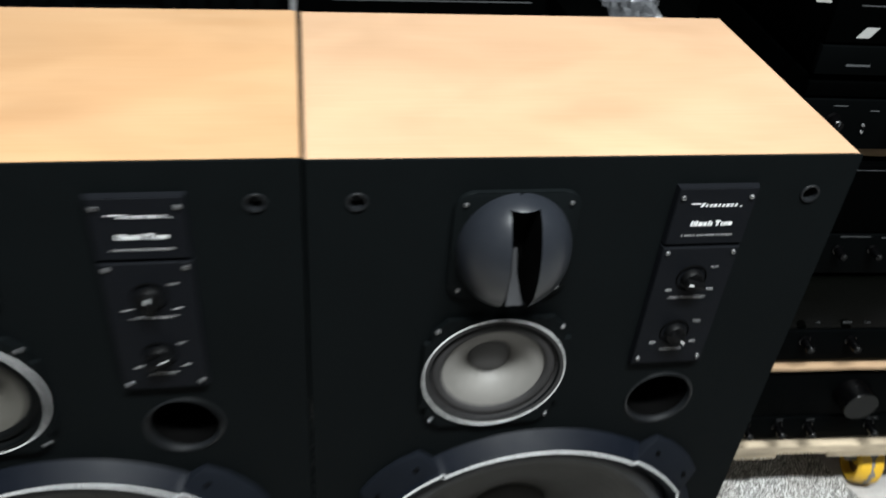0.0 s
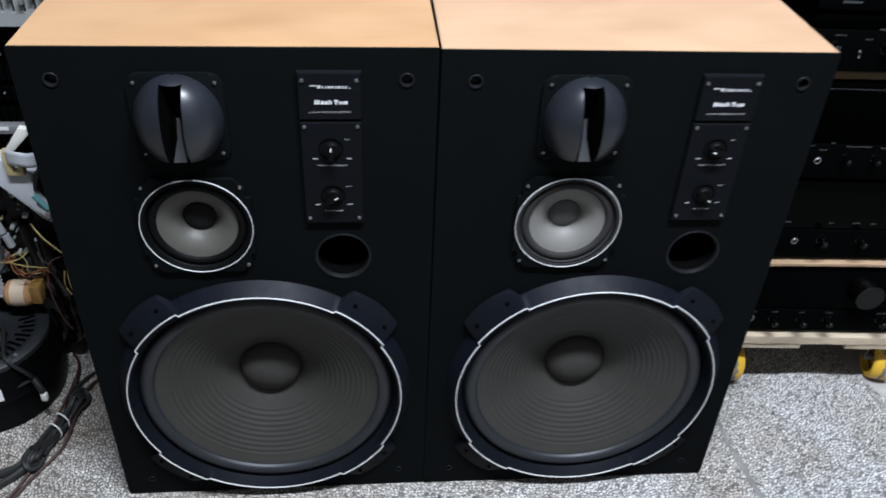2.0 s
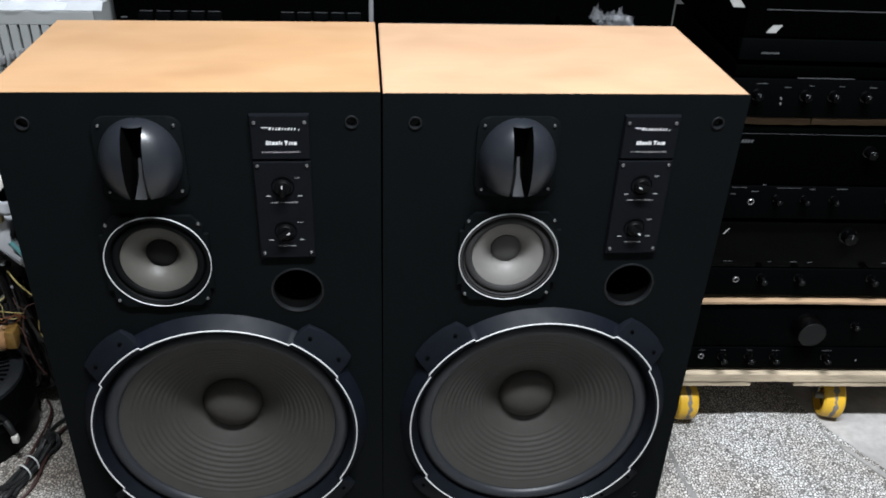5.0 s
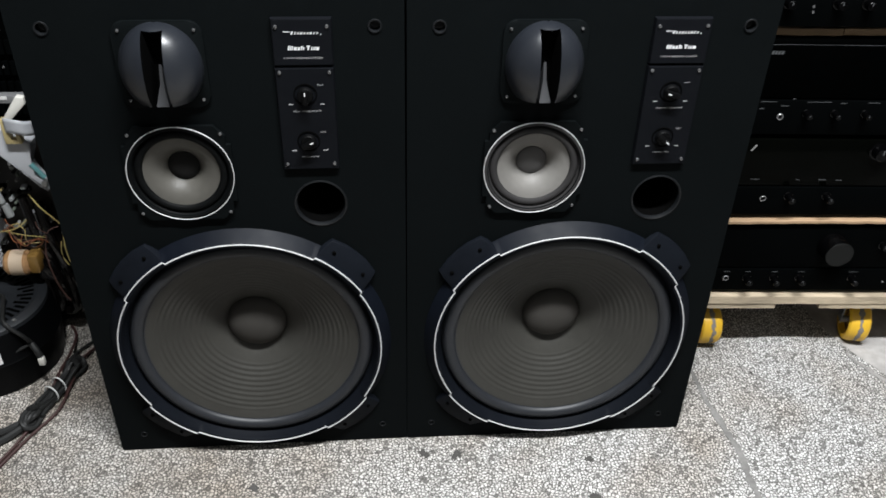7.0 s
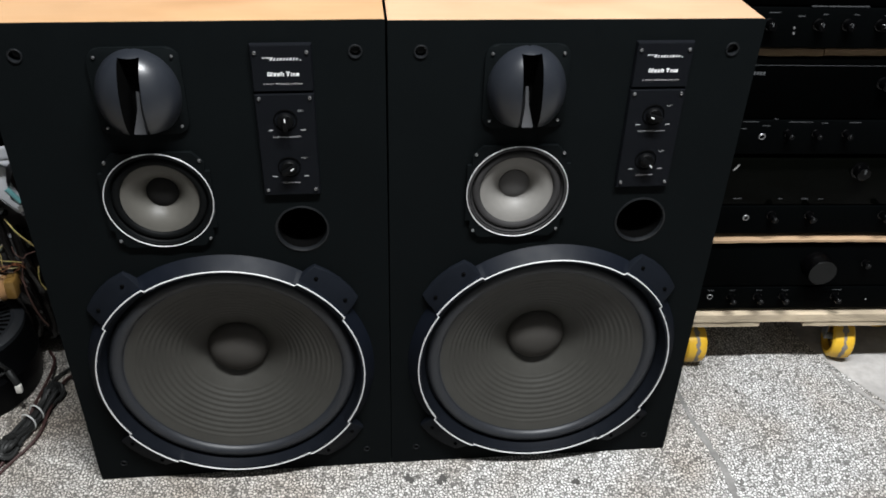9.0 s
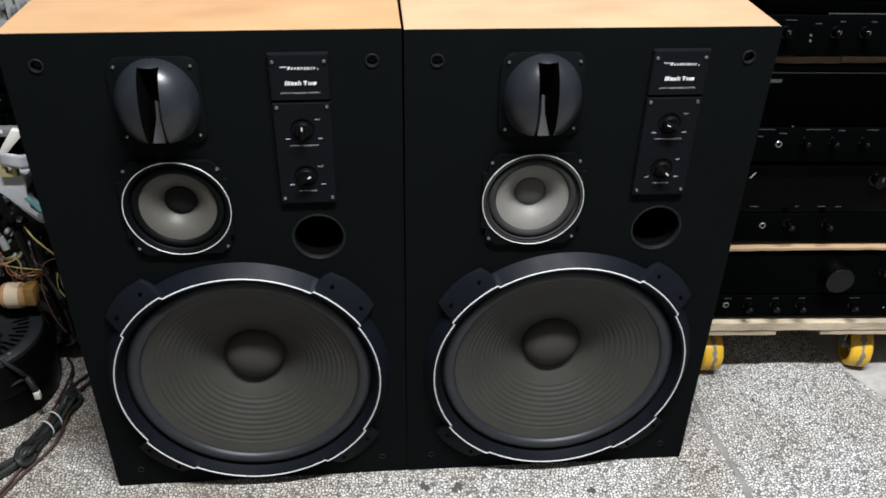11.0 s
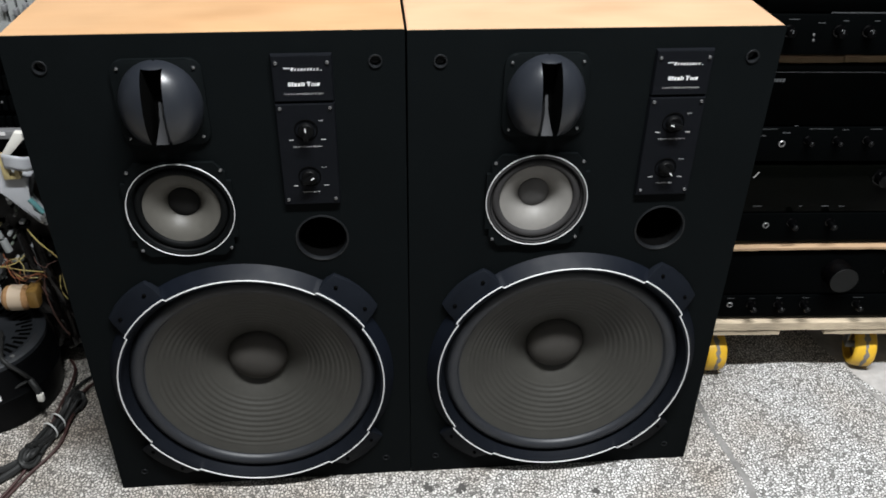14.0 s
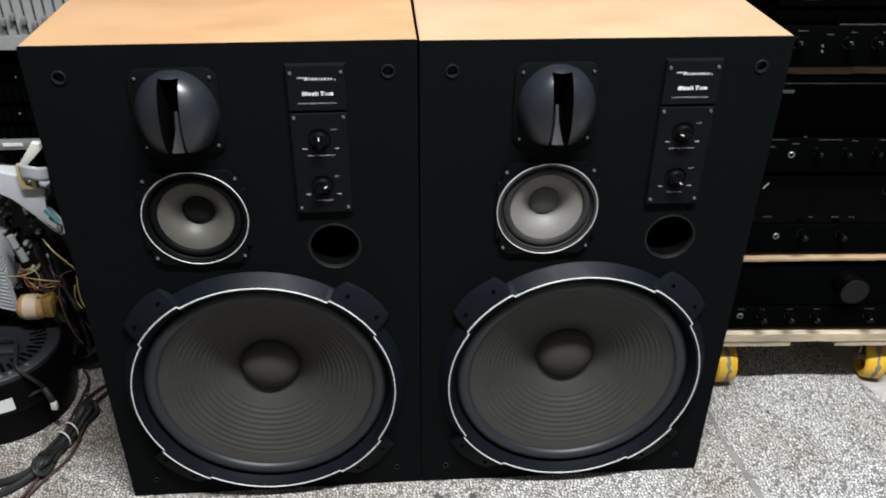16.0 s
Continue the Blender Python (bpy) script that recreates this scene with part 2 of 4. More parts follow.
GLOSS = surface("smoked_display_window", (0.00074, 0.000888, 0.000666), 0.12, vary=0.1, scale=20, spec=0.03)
KNOB = surface("black_knob", (0.0006, 0.0006, 0.0007), 0.22, vary=0.1, scale=100, spec=0.13)
KNOB_FACE = surface("dark_brushed_knob_face", (0.0036, 0.0040, 0.0039), 0.5, metal=0.2, vary=0.12, scale=60, stretch=(1, 1, 12), spec=0.24)
PLY = surface("worn_pale_plywood", (0.44, 0.36, 0.255), 0.75, vary=0.36, scale=45, bump=0.4, bump_scale=160, stretch=(1, 6, 6), stain=0.42)
PLY_WARM = surface("warm_plywood_edge", (0.3182, 0.2109, 0.1221), 0.7, vary=0.15, scale=30, bump=0.2, bump_scale=200, stretch=(1, 8, 8))
YELLOW = surface("yellow_polyurethane", (0.592, 0.3478, 0.01924), 0.45, vary=0.12, scale=40, bump=0.08, stain=0.2)
HUB = surface("rusty_brown_hub", (0.16, 0.075, 0.018), 0.6, vary=0.35, scale=70, bump=0.25, stain=0.4)
DIRT = surface("dark_trodden_dirt", (0.055, 0.052, 0.048), 0.9, vary=0.35, scale=180, bump=0.4)
WORN = surface("grey_worn_tread", (0.1628, 0.148, 0.1332), 0.8, vary=0.3, scale=60, bump=0.3)
BLACK_TUB = surface("black_tub_plastic", (0.0013, 0.0014, 0.0016), 0.42, vary=0.15, scale=50, bump=0.1, bump_scale=500, spec=0.07)
LID = surface("slate_black_lid", (0.00962, 0.0111, 0.01332), 0.5, vary=0.15, scale=50, bump=0.12, bump_scale=600)
LABEL = surface("white_paper_label", (0.518, 0.518, 0.5106), 0.7, vary=0.06, scale=60, bump=0.05)
LABEL_DIM = surface("grey_worn_sticker", (0.222, 0.222, 0.2146), 0.7, vary=0.15, scale=90)
CABLE = surface("black_cable", (0.0085, 0.0088, 0.0086), 0.55, vary=0.15, scale=80, spec=0.3)
CABLE_RED = surface("brown_red_cable", (0.0296, 0.0111, 0.00962), 0.5, vary=0.2, scale=80)
TIE = surface("white_tie", (0.4588, 0.4662, 0.4588), 0.6, vary=0.08, scale=100)
PCB = surface("dark_circuit_board", (0.002664, 0.001924, 0.00148), 0.4, vary=0.5, scale=60, bump=0.4, bump_scale=200, spec=0.32)
HARNESS = surface("glossy_black_sleeve", (0.00222, 0.001776, 0.001628), 0.24, vary=0.3, scale=70, bump=0.5, bump_scale=160, spec=0.48)
GREY_COVER = surface("pale_grey_plastic_cover", (0.37, 0.38, 0.40), 0.3, vary=0.10, scale=30, bump=0.05)
GREY_DIM = surface("dim_grey_metal_bar", (0.11, 0.11, 0.113), 0.5, vary=0.12, scale=40)
WHITE_PL = surface("ivory_plastic", (0.5624, 0.5476, 0.5032), 0.5, vary=0.06, scale=40)
YELLOWED = surface("yellowed_plastic", (0.3848, 0.3108, 0.148), 0.5, vary=0.15, scale=60)
TEAL = surface("teal_film", (0.0888, 0.222, 0.2294), 0.35, vary=0.15, scale=60)
FIN = surface("grey_heat_sink", (0.44, 0.45, 0.47), 0.4, metal=0.15, vary=0.1, scale=60)
COPPER = surface("varnished_coil", (0.3404, 0.1924, 0.0888), 0.22, vary=0.2, scale=60, bump=0.25, bump_scale=500, stretch=(1, 1, 8), spec=0.72)
PARTS_GREEN = surface("dusty_green_part", (0.085, 0.10, 0.08), 0.6, vary=0.3, scale=90)
COIL_SHEEN = surface("pale_buff_coil_sheen", (0.46, 0.36, 0.26), 0.55, vary=0.15, scale=60, bump=0.1)
TAPE = surface("amber_tape", (0.222, 0.1258, 0.0333), 0.3, vary=0.3, scale=80)
WIRE_Y = surface("yellow_wire", (0.3404, 0.2664, 0.0962), 0.4, vary=0.25, scale=60)
WIRE_R = surface("red_wire", (0.1924, 0.0629, 0.0259), 0.4, vary=0.2, scale=80)
WIRE_B = surface("brown_wire", (0.074, 0.037, 0.0296), 0.5, vary=0.1, scale=80)
CAN = surface("grey_capacitor", (0.222, 0.2294, 0.2294), 0.45, vary=0.1, scale=60)
EQ_GREY = surface("grey_enamel_panel", (0.1924, 0.1998, 0.1961), 0.5, vary=0.1, scale=30, bump=0.06)
BAG = clear("clear_plastic_bag", (0.75, 0.78, 0.82), 0.16, 0.34)
BAG_DIM = clear("thin_clear_film", (0.30, 0.31, 0.33), 0.14, 0.13)
RED_LED = glowing("red_led", (1.0, 0.05, 0.06), 2.5)

# ---------------------------------------------------------------- mesh helpers


def finish(name, bm, material, parent=None, label="", smooth=None):
    me = bpy.data.meshes.new(name)
    bmesh.ops.recalc_face_normals(bm, faces=bm.faces)
    bm.to_mesh(me)
    bm.free()
    me.materials.append(material)
    if smooth is not None:
        me.shade_smooth()
        me.set_sharp_from_angle(angle=radians(smooth))
    ob = new(name, me)
    if parent:
        ob.parent = parent
    if label:
        ob["label"] = label
    return ob


def part(name, bm, material, parent, label="", smooth=35):
    """One mesh under a thing or a part."""
    return finish(name, bm, material, parent, label, smooth)


def thing(name, m, label, category, group="", kind=""):
    """An empty at the base of a thing, which parents its parts."""
    ob = new(name)
    ob.empty_display_size = 0.05
    ob.matrix_world = m
    return tagged(ob, label, category, group, kind)


def box(x0, x1, y0, y1, z0, z1, bevel=0.0, seg=2, bm=None):
    bm = bm or bmesh.new()
    made = bmesh.ops.create_cube(bm, size=1)["verts"]
    for v in made:
        v.co = Vector((x0 + (v.co.x + 0.5) * (x1 - x0), y0 + (v.co.y + 0.5) * (y1 - y0), z0 + (v.co.z + 0.5) * (z1 - z0)))
    if bevel:
        edges = list({e for v in made for e in v.link_edges})
        bmesh.ops.bevel(bm, geom=edges, offset=bevel, segments=seg, affect="EDGES", profile=0.5)
    return bm


def lathe(profile, cx=0.0, cz=0.0, seg=48, axis="y", cy=0.0, bm=None):
    """Turn (radius, height) points round an axis through (cx, cy, cz). Radius 0 makes a pole."""
    bm = bm or bmesh.new()
    rings = []
    for r, h in profile:
        ring = []
        for i in range(1 if r == 0 else seg):
            a = 2 * math.pi * i / seg
            p, q = r * math.cos(a), r * math.sin(a)
            co = {"y": (cx + p, cy + h, cz + q), "z": (cx + p, cy + q, cz + h), "x": (cx + h, cy + p, cz + q)}[axis]
            ring.append(bm.verts.new(co))
        rings.append(ring)
    for a, b in zip(rings, rings[1:]):
        for i in range(seg):
            j = (i + 1) % seg
            if len(a) == 1 and len(b) == 1:
                continue
            if len(a) == 1:
                bm.faces.new((a[0], b[i], b[j]))
            elif len(b) == 1:
                bm.faces.new((a[i], a[j], b[0]))
            else:
                bm.faces.new((a[i], a[j], b[j], b[i]))
    return bm


def radial(fn, cx, cz, seg=180):
    """Turn a profile that changes with the angle: fn(angle) gives (radius, y) points."""
    bm = bmesh.new()
    cols = []
    for i in range(seg):
        a = 2 * math.pi * i / seg
        cols.append([bm.verts.new((cx + r * math.cos(a), y, cz + r * math.sin(a))) for r, y in fn(a)])
    for i in range(seg):
        a, b = cols[i], cols[(i + 1) % seg]
        for k in range(len(a) - 1):
            bm.faces.new((a[k], b[k], b[k + 1], a[k + 1]))
    return bm


def slab(outline, y0, y1, bevel=0.0):
    """A plate in the xz plane from an outline, from y1 (back) to y0 (front), its front edge chamfered."""
    bm = bmesh.new()
    back = [bm.verts.new((x, y1, z)) for x, z in outline]
    front = [bm.verts.new((x, y0, z)) for x, z in outline]
    n = len(outline)
    for i in range(n):
        j = (i + 1) % n
        bm.faces.new((back[i], back[j], front[j], front[i]))
    bm.faces.new(back)
    face = bm.faces.new(front)
    if bevel:
        bmesh.ops.bevel(bm, geom=list(face.edges), offset=bevel, segments=2, affect="EDGES", profile=0.5)
    return bm


def rounded(cx, cz, hx, hz, r, n=6):
    pts = []
    for sx, sz, a0 in ((1, 1, 0), (-1, 1, 90), (-1, -1, 180), (1, -1, 270)):
        for k in range(n + 1):
            a = radians(a0 + 90 * k / n)
            pts.append((cx + sx * (hx - r) + r * math.cos(a), cz + sz * (hz - r) + r * math.sin(a)))
    return pts


def tube(points, radius, seg=8, bm=None, smooth_steps=6):
    """A round cable along a smooth line through the points."""
    pts = [Vector(p) for p in points]
    path = []
    for i in range(len(pts) - 1):
        a, b, c, d = pts[max(i - 1, 0)], pts[i], pts[i + 1], pts[min(i + 2, len(pts) - 1)]
        for k in range(smooth_steps):
            t = k / smooth_steps
            path.append(0.5 * (2 * b + (c - a) * t + (2 * a - 5 * b + 4 * c - d) * t * t + (3 * b - a - 3 * c + d) * t ** 3))
    path.append(pts[-1])
    bm = bm or bmesh.new()
    rings, up = [], Vector((0.13, 0.21, 0.97))
    for i, p in enumerate(path):
        way = (path[min(i + 1, len(path) - 1)] - path[max(i - 1, 0)]).normalized()
        side = way.cross(up).normalized()
        lift = side.cross(way)
        rings.append([bm.verts.new(p + radius * (math.cos(2 * math.pi * k / seg) * side + math.sin(2 * math.pi * k / seg) * lift)) for k in range(seg)])
    for a, b in zip(rings, rings[1:]):
        for k in range(seg):
            bm.faces.new((a[k], a[(k + 1) % seg], b[(k + 1) % seg], b[k]))
    bm.faces.new(rings[0])
    bm.faces.new(rings[-1])
    return bm


def bars(rects, y, depth=0.0004, slant=0.0):
    """Thin printed bars in the xz plane, proud of a panel at y: (x centre, z centre, width, height)."""
    bm = bmesh.new()
    for cx, cz, w, h in rects:
        quad = [(cx - w / 2 - slant * h / 2, cz - h / 2), (cx + w / 2 - slant * h / 2, cz - h / 2), (cx + w / 2 + slant * h / 2, cz + h / 2), (cx - w / 2 + slant * h / 2, cz + h / 2)]
        f = [bm.verts.new((x, y - depth, z)) for x, z in quad]
        b = [bm.verts.new((x, y, z)) for x, z in quad]
        bm.faces.new(f)
        for i in range(4):
            bm.faces.new((f[i], f[(i + 1) % 4], b[(i + 1) % 4], b[i]))
    return bm


def words(body, cx, y, cz, width, height, parent, material):
    """Printed words in the built-in font, facing -y, scaled to a width and height."""
    cu = bpy.data.curves.new("printed_words", "FONT")
    cu.body, cu.align_x, cu.align_y, cu.size, cu.extrude = body, "CENTER", "CENTER", height * 1.35, 0.0001
    cu.materials.append(material)
    ob = new("printed_words", cu)
    bpy.context.view_layer.update()
    ob.scale = (width / max(ob.dimensions.x, 1e-4), 1, 1)
    ob.parent = parent
    ob.location, ob.rotation_euler = (cx, y, cz), (radians(90), 0, 0)
    return ob


def screw(cx, cz, y, r, parent, material=None):
    bm = lathe([(r, 0.0005), (r, -0.0008), (r * 0.75, -0.0018), (r * 0.42, -0.0020), (r * 0.36, -0.0008), (0, -0.0008)], cx, cz, 14, cy=y)
    return part("screw", bm, material or STEEL, parent)


# ---------------------------------------------------------------- structure
fl = box(-2.6, 3.0, -1.36, 2.2, -0.12, 0.0)
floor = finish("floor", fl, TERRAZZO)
tagged(floor, "worn pale terrazzo floor of small marble chips", "floor", kind="structure")


def ragged_strip(name, line, widths, z, thick, material, label):
    """A strip of uneven width that lies along a line on the floor."""
    bm = bmesh.new()
    rows = []
    n = 160
    for i in range(n + 1):
        t = i / n * (len(line) - 1)
        k = min(int(t), len(line) - 2)
        f = t - k
        x = line[k][0] * (1 - f) + line[k + 1][0] * f
        y = line[k][1] * (1 - f) + line[k + 1][1] * f
        w = (widths[k] * (1 - f) + widths[k + 1] * f) * (1 + 0.6 * noise.noise((x * 70, y * 70, 3.1)) + 0.4 * noise.noise((x * 200, y * 200, 8.1)))
        o = 0.004 * noise.noise((y * 25, x * 25, 7.7))
        rows.append([bm.verts.new((x + s * w / 2 + o, y, zz)) for s, zz in ((-1, -0.01), (-1, z), (1, z + thick), (1, -0.01))])
    for a, b in zip(rows, rows[1:]):
        for k in range(3):
            bm.faces.new((a[k], a[k + 1], b[k + 1], b[k]))
    ob = finish(name, bm, material, smooth=40)
    return tagged(ob, label, "floor", kind="structure")


ragged_strip("floor_joint", [(0.530, 0.9), (0.516, 0.30), (0.515, 0.133), (0.518, 0.042), (0.529, -0.048), (0.524, -0.16), (0.52, -0.8), (0.52, -1.34)], [0.007, 0.007, 0.006, 0.008, 0.013, 0.010, 0.009, 0.009], 0.0008, 0.0, JOINT, "grey mortar joint across the terrazzo floor")
patch = bmesh.new()
pv = [patch.verts.new(c) for c in ((0.80, 0.26, 0.001), (0.832, 0.16, 0.001), (0.862, 0.10, 0.001), (0.90, 0.03, 0.001), (0.965, -0.10, 0.001), (1.3, -0.6, 0.001), (2.9, -0.6, 0.001), (2.9, 1.6, 0.001), (0.80, 1.6, 0.001))]
patch.faces.new(pv)
tagged(finish("floor_patch", patch, CEMENT), "smooth pinkish-grey cement patch in the terrazzo floor", "floor", kind="structure")
ragged_strip("floor_joint", [(0.815, 0.16), (0.842, 0.105), (0.868, 0.058), (0.935, -0.075), (1.1, -0.34)], [0.006, 0.010, 0.012, 0.010, 0.010], 0.0022, 0.0, SEAM, "dark worn seam beside the cement patch")
# unseen added walls; the south one stands near to cut light bounced off the floor
for nm, b in (("wall_north", (-2.6, 3.0, 2.2, 2.3, 0, 2.6)), ("added_wall_south", (-2.6, 3.0, -1.46, -1.36, 0, 2.6)), ("wall_west", (-2.7, -2.6, -1.46, 2.3, 0, 2.6)), ("wall_east", (3.0, 3.1, -1.46, 2.3, 0, 2.6))):
    tagged(finish(nm, box(*b), PLASTER), "unseen plain dark wall added to close the room and limit bounce", "wall", kind="structure")
tagged(finish("ceiling", box(-2.7, 3.1, -1.46, 2.3, 2.6, 2.7), PLASTER), "plain painted ceiling", "ceiling", kind="structure")
fixture = thing("ceiling_light", pose(LAMP_X, LAMP_Y, 2.45), "white ceiling light fitting above the loudspeakers", "lamp")
part("housing", box(-0.66, 0.66, -0.13, 0.13, 0.0, 0.15, 0.01), LABEL, fixture)

# ---------------------------------------------------------------- loudspeakers
W, H, D = 0.445, 0.716, 0.288
TW, TZ = 0.164, 0.636
MX, MZ = 0.164, 0.493
CX, CZ = 0.2235, 0.209
BX = 0.327
PX, PZ = 0.335, 0.443


def lug_angle(a):
    """1 on the four clamping lugs of the woofer, else 0."""
    d = math.degrees(a) % 90
    return 31.5 < d < 58.5


def loudspeaker(m, wood, cream, cap, roll, turns, tone):
    sp = thing("loudspeaker", m, "floor-standing three-way loudspeaker with black front and %s wood cabinet" % tone, "loudspeaker", "pair of loudspeakers")
    # cabinet, a hollow box open to the front
    bm = box(0, W, 0.0024, D, 0, H)
    front = [f for f in bm.faces if f.normal.y < -0.9]
    ins = bmesh.ops.inset_region(bm, faces=front, thickness=0.018)
    bmesh.ops.translate(bm, verts=list({v for f in front for v in f.verts}), vec=(0, D - 0.022, 0))
    bmesh.ops.bevel(bm, geom=[e for e in bm.edges if all(abs(v.co.x * (v.co.x - W)) < 1e-6 and abs(v.co.z - H) < 1e-6 for v in e.verts)], offset=0.0012, segments=2, affect="EDGES")
    part("cabinet", bm, wood, sp, "%s wood veneer" % tone, smooth=30)
    # baffle with its openings
    bm = bmesh.new()
    edges = []

    def loop(pts):
        vs = [bm.verts.new((x, 0, z)) for x, z in pts]
        edges.extend(bm.edges.new((vs[i], vs[(i + 1) % len(vs)])) for i in range(len(vs)))

    def circle(cx, cz, r, n=48):
        return [(cx + r * math.cos(2 * math.pi * i / n), cz + r * math.sin(2 * math.pi * i / n)) for i in range(n)]

    loop([(0, 0), (W, 0), (W, H), (0, H)])
    loop(circle(CX, CZ, 0.178, 96))
    loop(circle(MX, MZ, 0.058))
    loop(circle(PX, PZ, 0.032))
    pegs = [(0.038, 0.680, 0.0068), (W - 0.034, 0.680, 0.0068), (0.038, 0.034, 0.0040), (W - 0.038, 0.034, 0.0040)]
    for x, z, r in pegs:
        loop(circle(x, z, r, 20))
    bmesh.ops.triangle_fill(bm, use_beauty=True, use_dissolve=False, edges=edges)
    ext = bmesh.ops.extrude_face_region(bm, geom=list(bm.faces))
    bmesh.ops.translate(bm, verts=[v for v in ext["geom"] if isinstance(v, bmesh.types.BMVert)], vec=(0, 0.0022, 0))
    part("baffle", bm, BAFFLE, sp, "matt black front panel", smooth=None)
    # black sheets over the wood sides paint in the shade of the gap
    for x0, x1 in ((-0.0003, 0.0), (W, W + 0.0003)):
        part("side_shade_sheet", box(x0, x1, 0.0, D - 0.001, 0.0, H - 0.0016), BAFFLE, sp, "black side sheet standing in for shade between the cabinets")
    # grille sockets
    for x, z, r in pegs:
        k = r / 0.0068
        bm = lathe([(0.0084 * k, 0.0), (0.0084 * k, -0.0010), (0.0080 * k, -0.0016), (0.0072 * k, -0.0016), (0.0064 * k, -0.0012), (0.0060 * k, 0.010), (0, 0.012)], x, z, 24)
        part("grille_socket", bm, SOCKET, sp)
    # bass port
    bm = lathe([(0.0345, 0.0), (0.0342, -0.0010), (0.0330, -0.0014), (0.0318, -0.0006), (0.0310, 0.0016), (0.0308, 0.004)], PX, PZ, 56)
    port = part("bass_port", bm, SOCKET, sp, "black moulded port lip")
    # tube coloured near-black in place of the shade inside it
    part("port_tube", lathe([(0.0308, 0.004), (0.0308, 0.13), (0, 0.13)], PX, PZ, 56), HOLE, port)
    # tweeter
    tw = part("tweeter", slab(rounded(TW, TZ, 0.051, 0.053, 0.016), -0.0045, -0.0002, 0.0012), BAFFLE, sp)
    bm = bmesh.new()
    rows, nu, nv = [], 41, 28
    half = 0.0118
    for j in range(nv):
        # from the top of the dome to its flat underside
        v = -1 + 2 * j / (nv - 1)
        ang = radians(88 - 134 * (v + 1) / 2)
        zz, rad = math.sin(ang), math.cos(ang)
        row = []
        for i in range(nu):
            th = math.pi * i / (nu - 1)
            row.append(bm.verts.new((TW + 0.0475 * rad * math.cos(th), -0.0040 - 0.042 * (rad ** 0.75 if zz > 0 else rad) * math.sin(th), TZ - 0.001 + 0.0535 * zz)))
        rows.append(row)
    for a, b in zip(rows, rows[1:]):
        for i in range(nu - 1):
            bm.faces.new((a[i], a[i + 1], b[i + 1], b[i]))
    bm.faces.new(rows[-1])
    # the slot
    for sx in (-1, 1):
        bmesh.ops.bisect_plane(bm, geom=bm.verts[:] + bm.edges[:] + bm.faces[:], plane_co=(TW + sx * half, 0, 0), plane_no=(1, 0, 0))
    bmesh.ops.bisect_plane(bm, geom=bm.verts[:] + bm.edges[:] + bm.faces[:], plane_co=(0, 0, TZ + 0.0480), plane_no=(0, 0, 1))
    gone = []
    for f in bm.faces:
        c = f.calc_center_median()
        if abs(c.x - TW) < half - 1e-4 and c.z < TZ + 0.0480 and c.y < -0.006:
            gone.append(f)
    bmesh.ops.delete(bm, geom=gone, context="FACES")
    dome = part("dome_horn", bm, DOME, tw, "satin graphite dome with a tall slot", smooth=40)
    bm = bmesh.new()
    # slot walls that run back from the lips
    for sx in (-1, 1):
        outer, inner = [], []
        for j in range(25):
            zz = 0.0480 - j * 0.0890 / 24
            s = max(0.0, 1 - ((zz + 0.001) / 0.0535) ** 2)
            rad = math.sqrt(s)
            cosx = min(1.0, half / (0.0475 * max(rad, 0.3)))
            y = -0.0040 - 0.042 * (rad ** 0.75 if zz > -0.001 else rad) * math.sqrt(1 - cosx * cosx)
            outer.append(bm.verts.new((TW + sx * half, y + 0.0001, TZ + zz)))
            inner.append(bm.verts.new((TW + sx * (half - 0.005), 0.0, TZ + zz)))
        for j in range(24):
            bm.faces.new((outer[j], outer[j + 1], inner[j + 1], inner[j]))
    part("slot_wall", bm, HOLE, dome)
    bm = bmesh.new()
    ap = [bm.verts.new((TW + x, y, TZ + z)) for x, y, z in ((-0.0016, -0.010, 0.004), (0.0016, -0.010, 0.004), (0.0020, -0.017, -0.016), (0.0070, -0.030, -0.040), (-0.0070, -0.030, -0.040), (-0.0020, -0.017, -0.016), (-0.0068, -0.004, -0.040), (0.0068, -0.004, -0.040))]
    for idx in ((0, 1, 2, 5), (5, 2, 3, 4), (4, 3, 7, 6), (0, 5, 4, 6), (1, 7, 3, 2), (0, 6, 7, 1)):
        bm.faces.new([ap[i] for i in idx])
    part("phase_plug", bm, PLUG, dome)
    # black sheet painted in for the shade at the back of the slot
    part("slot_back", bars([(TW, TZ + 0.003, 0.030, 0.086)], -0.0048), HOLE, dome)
    for sx in (-1, 1):
        for sz in (-1, 1):
            screw(TW + sx * 0.0423, TZ + sz * 0.0425, -0.0045, 0.0019, tw)
    # midrange
    q = [(-0.066, -0.040), (-0.060, -0.040), (-0.060, -0.052), (-0.047, -0.066), (0.047, -0.066), (0.060, -0.052), (0.060, -0.040), (0.066, -0.040), (0.066, 0.040), (0.060, 0.040), (0.060, 0.052), (0.047, 0.066), (-0.047, 0.066), (-0.060, 0.052), (-0.060, 0.040), (-0.066, 0.040)]
    bm = bmesh.new()
    edges = []
    loop([(MX + x, MZ + z) for x, z in q])
    loop(circle(MX, MZ, 0.060, 64))
    bmesh.ops.triangle_fill(bm, use_beauty=True, use_dissolve=False, edges=edges)
    for v in bm.verts:
        v.co.y = -0.0055
    ext = bmesh.ops.extrude_face_region(bm, geom=list(bm.faces))
    bmesh.ops.translate(bm, verts=[v for v in ext["geom"] if isinstance(v, bmesh.types.BMVert)], vec=(0, 0.0053, 0))
    mid = part("midrange_driver", bm, BAFFLE, sp, smooth=None)
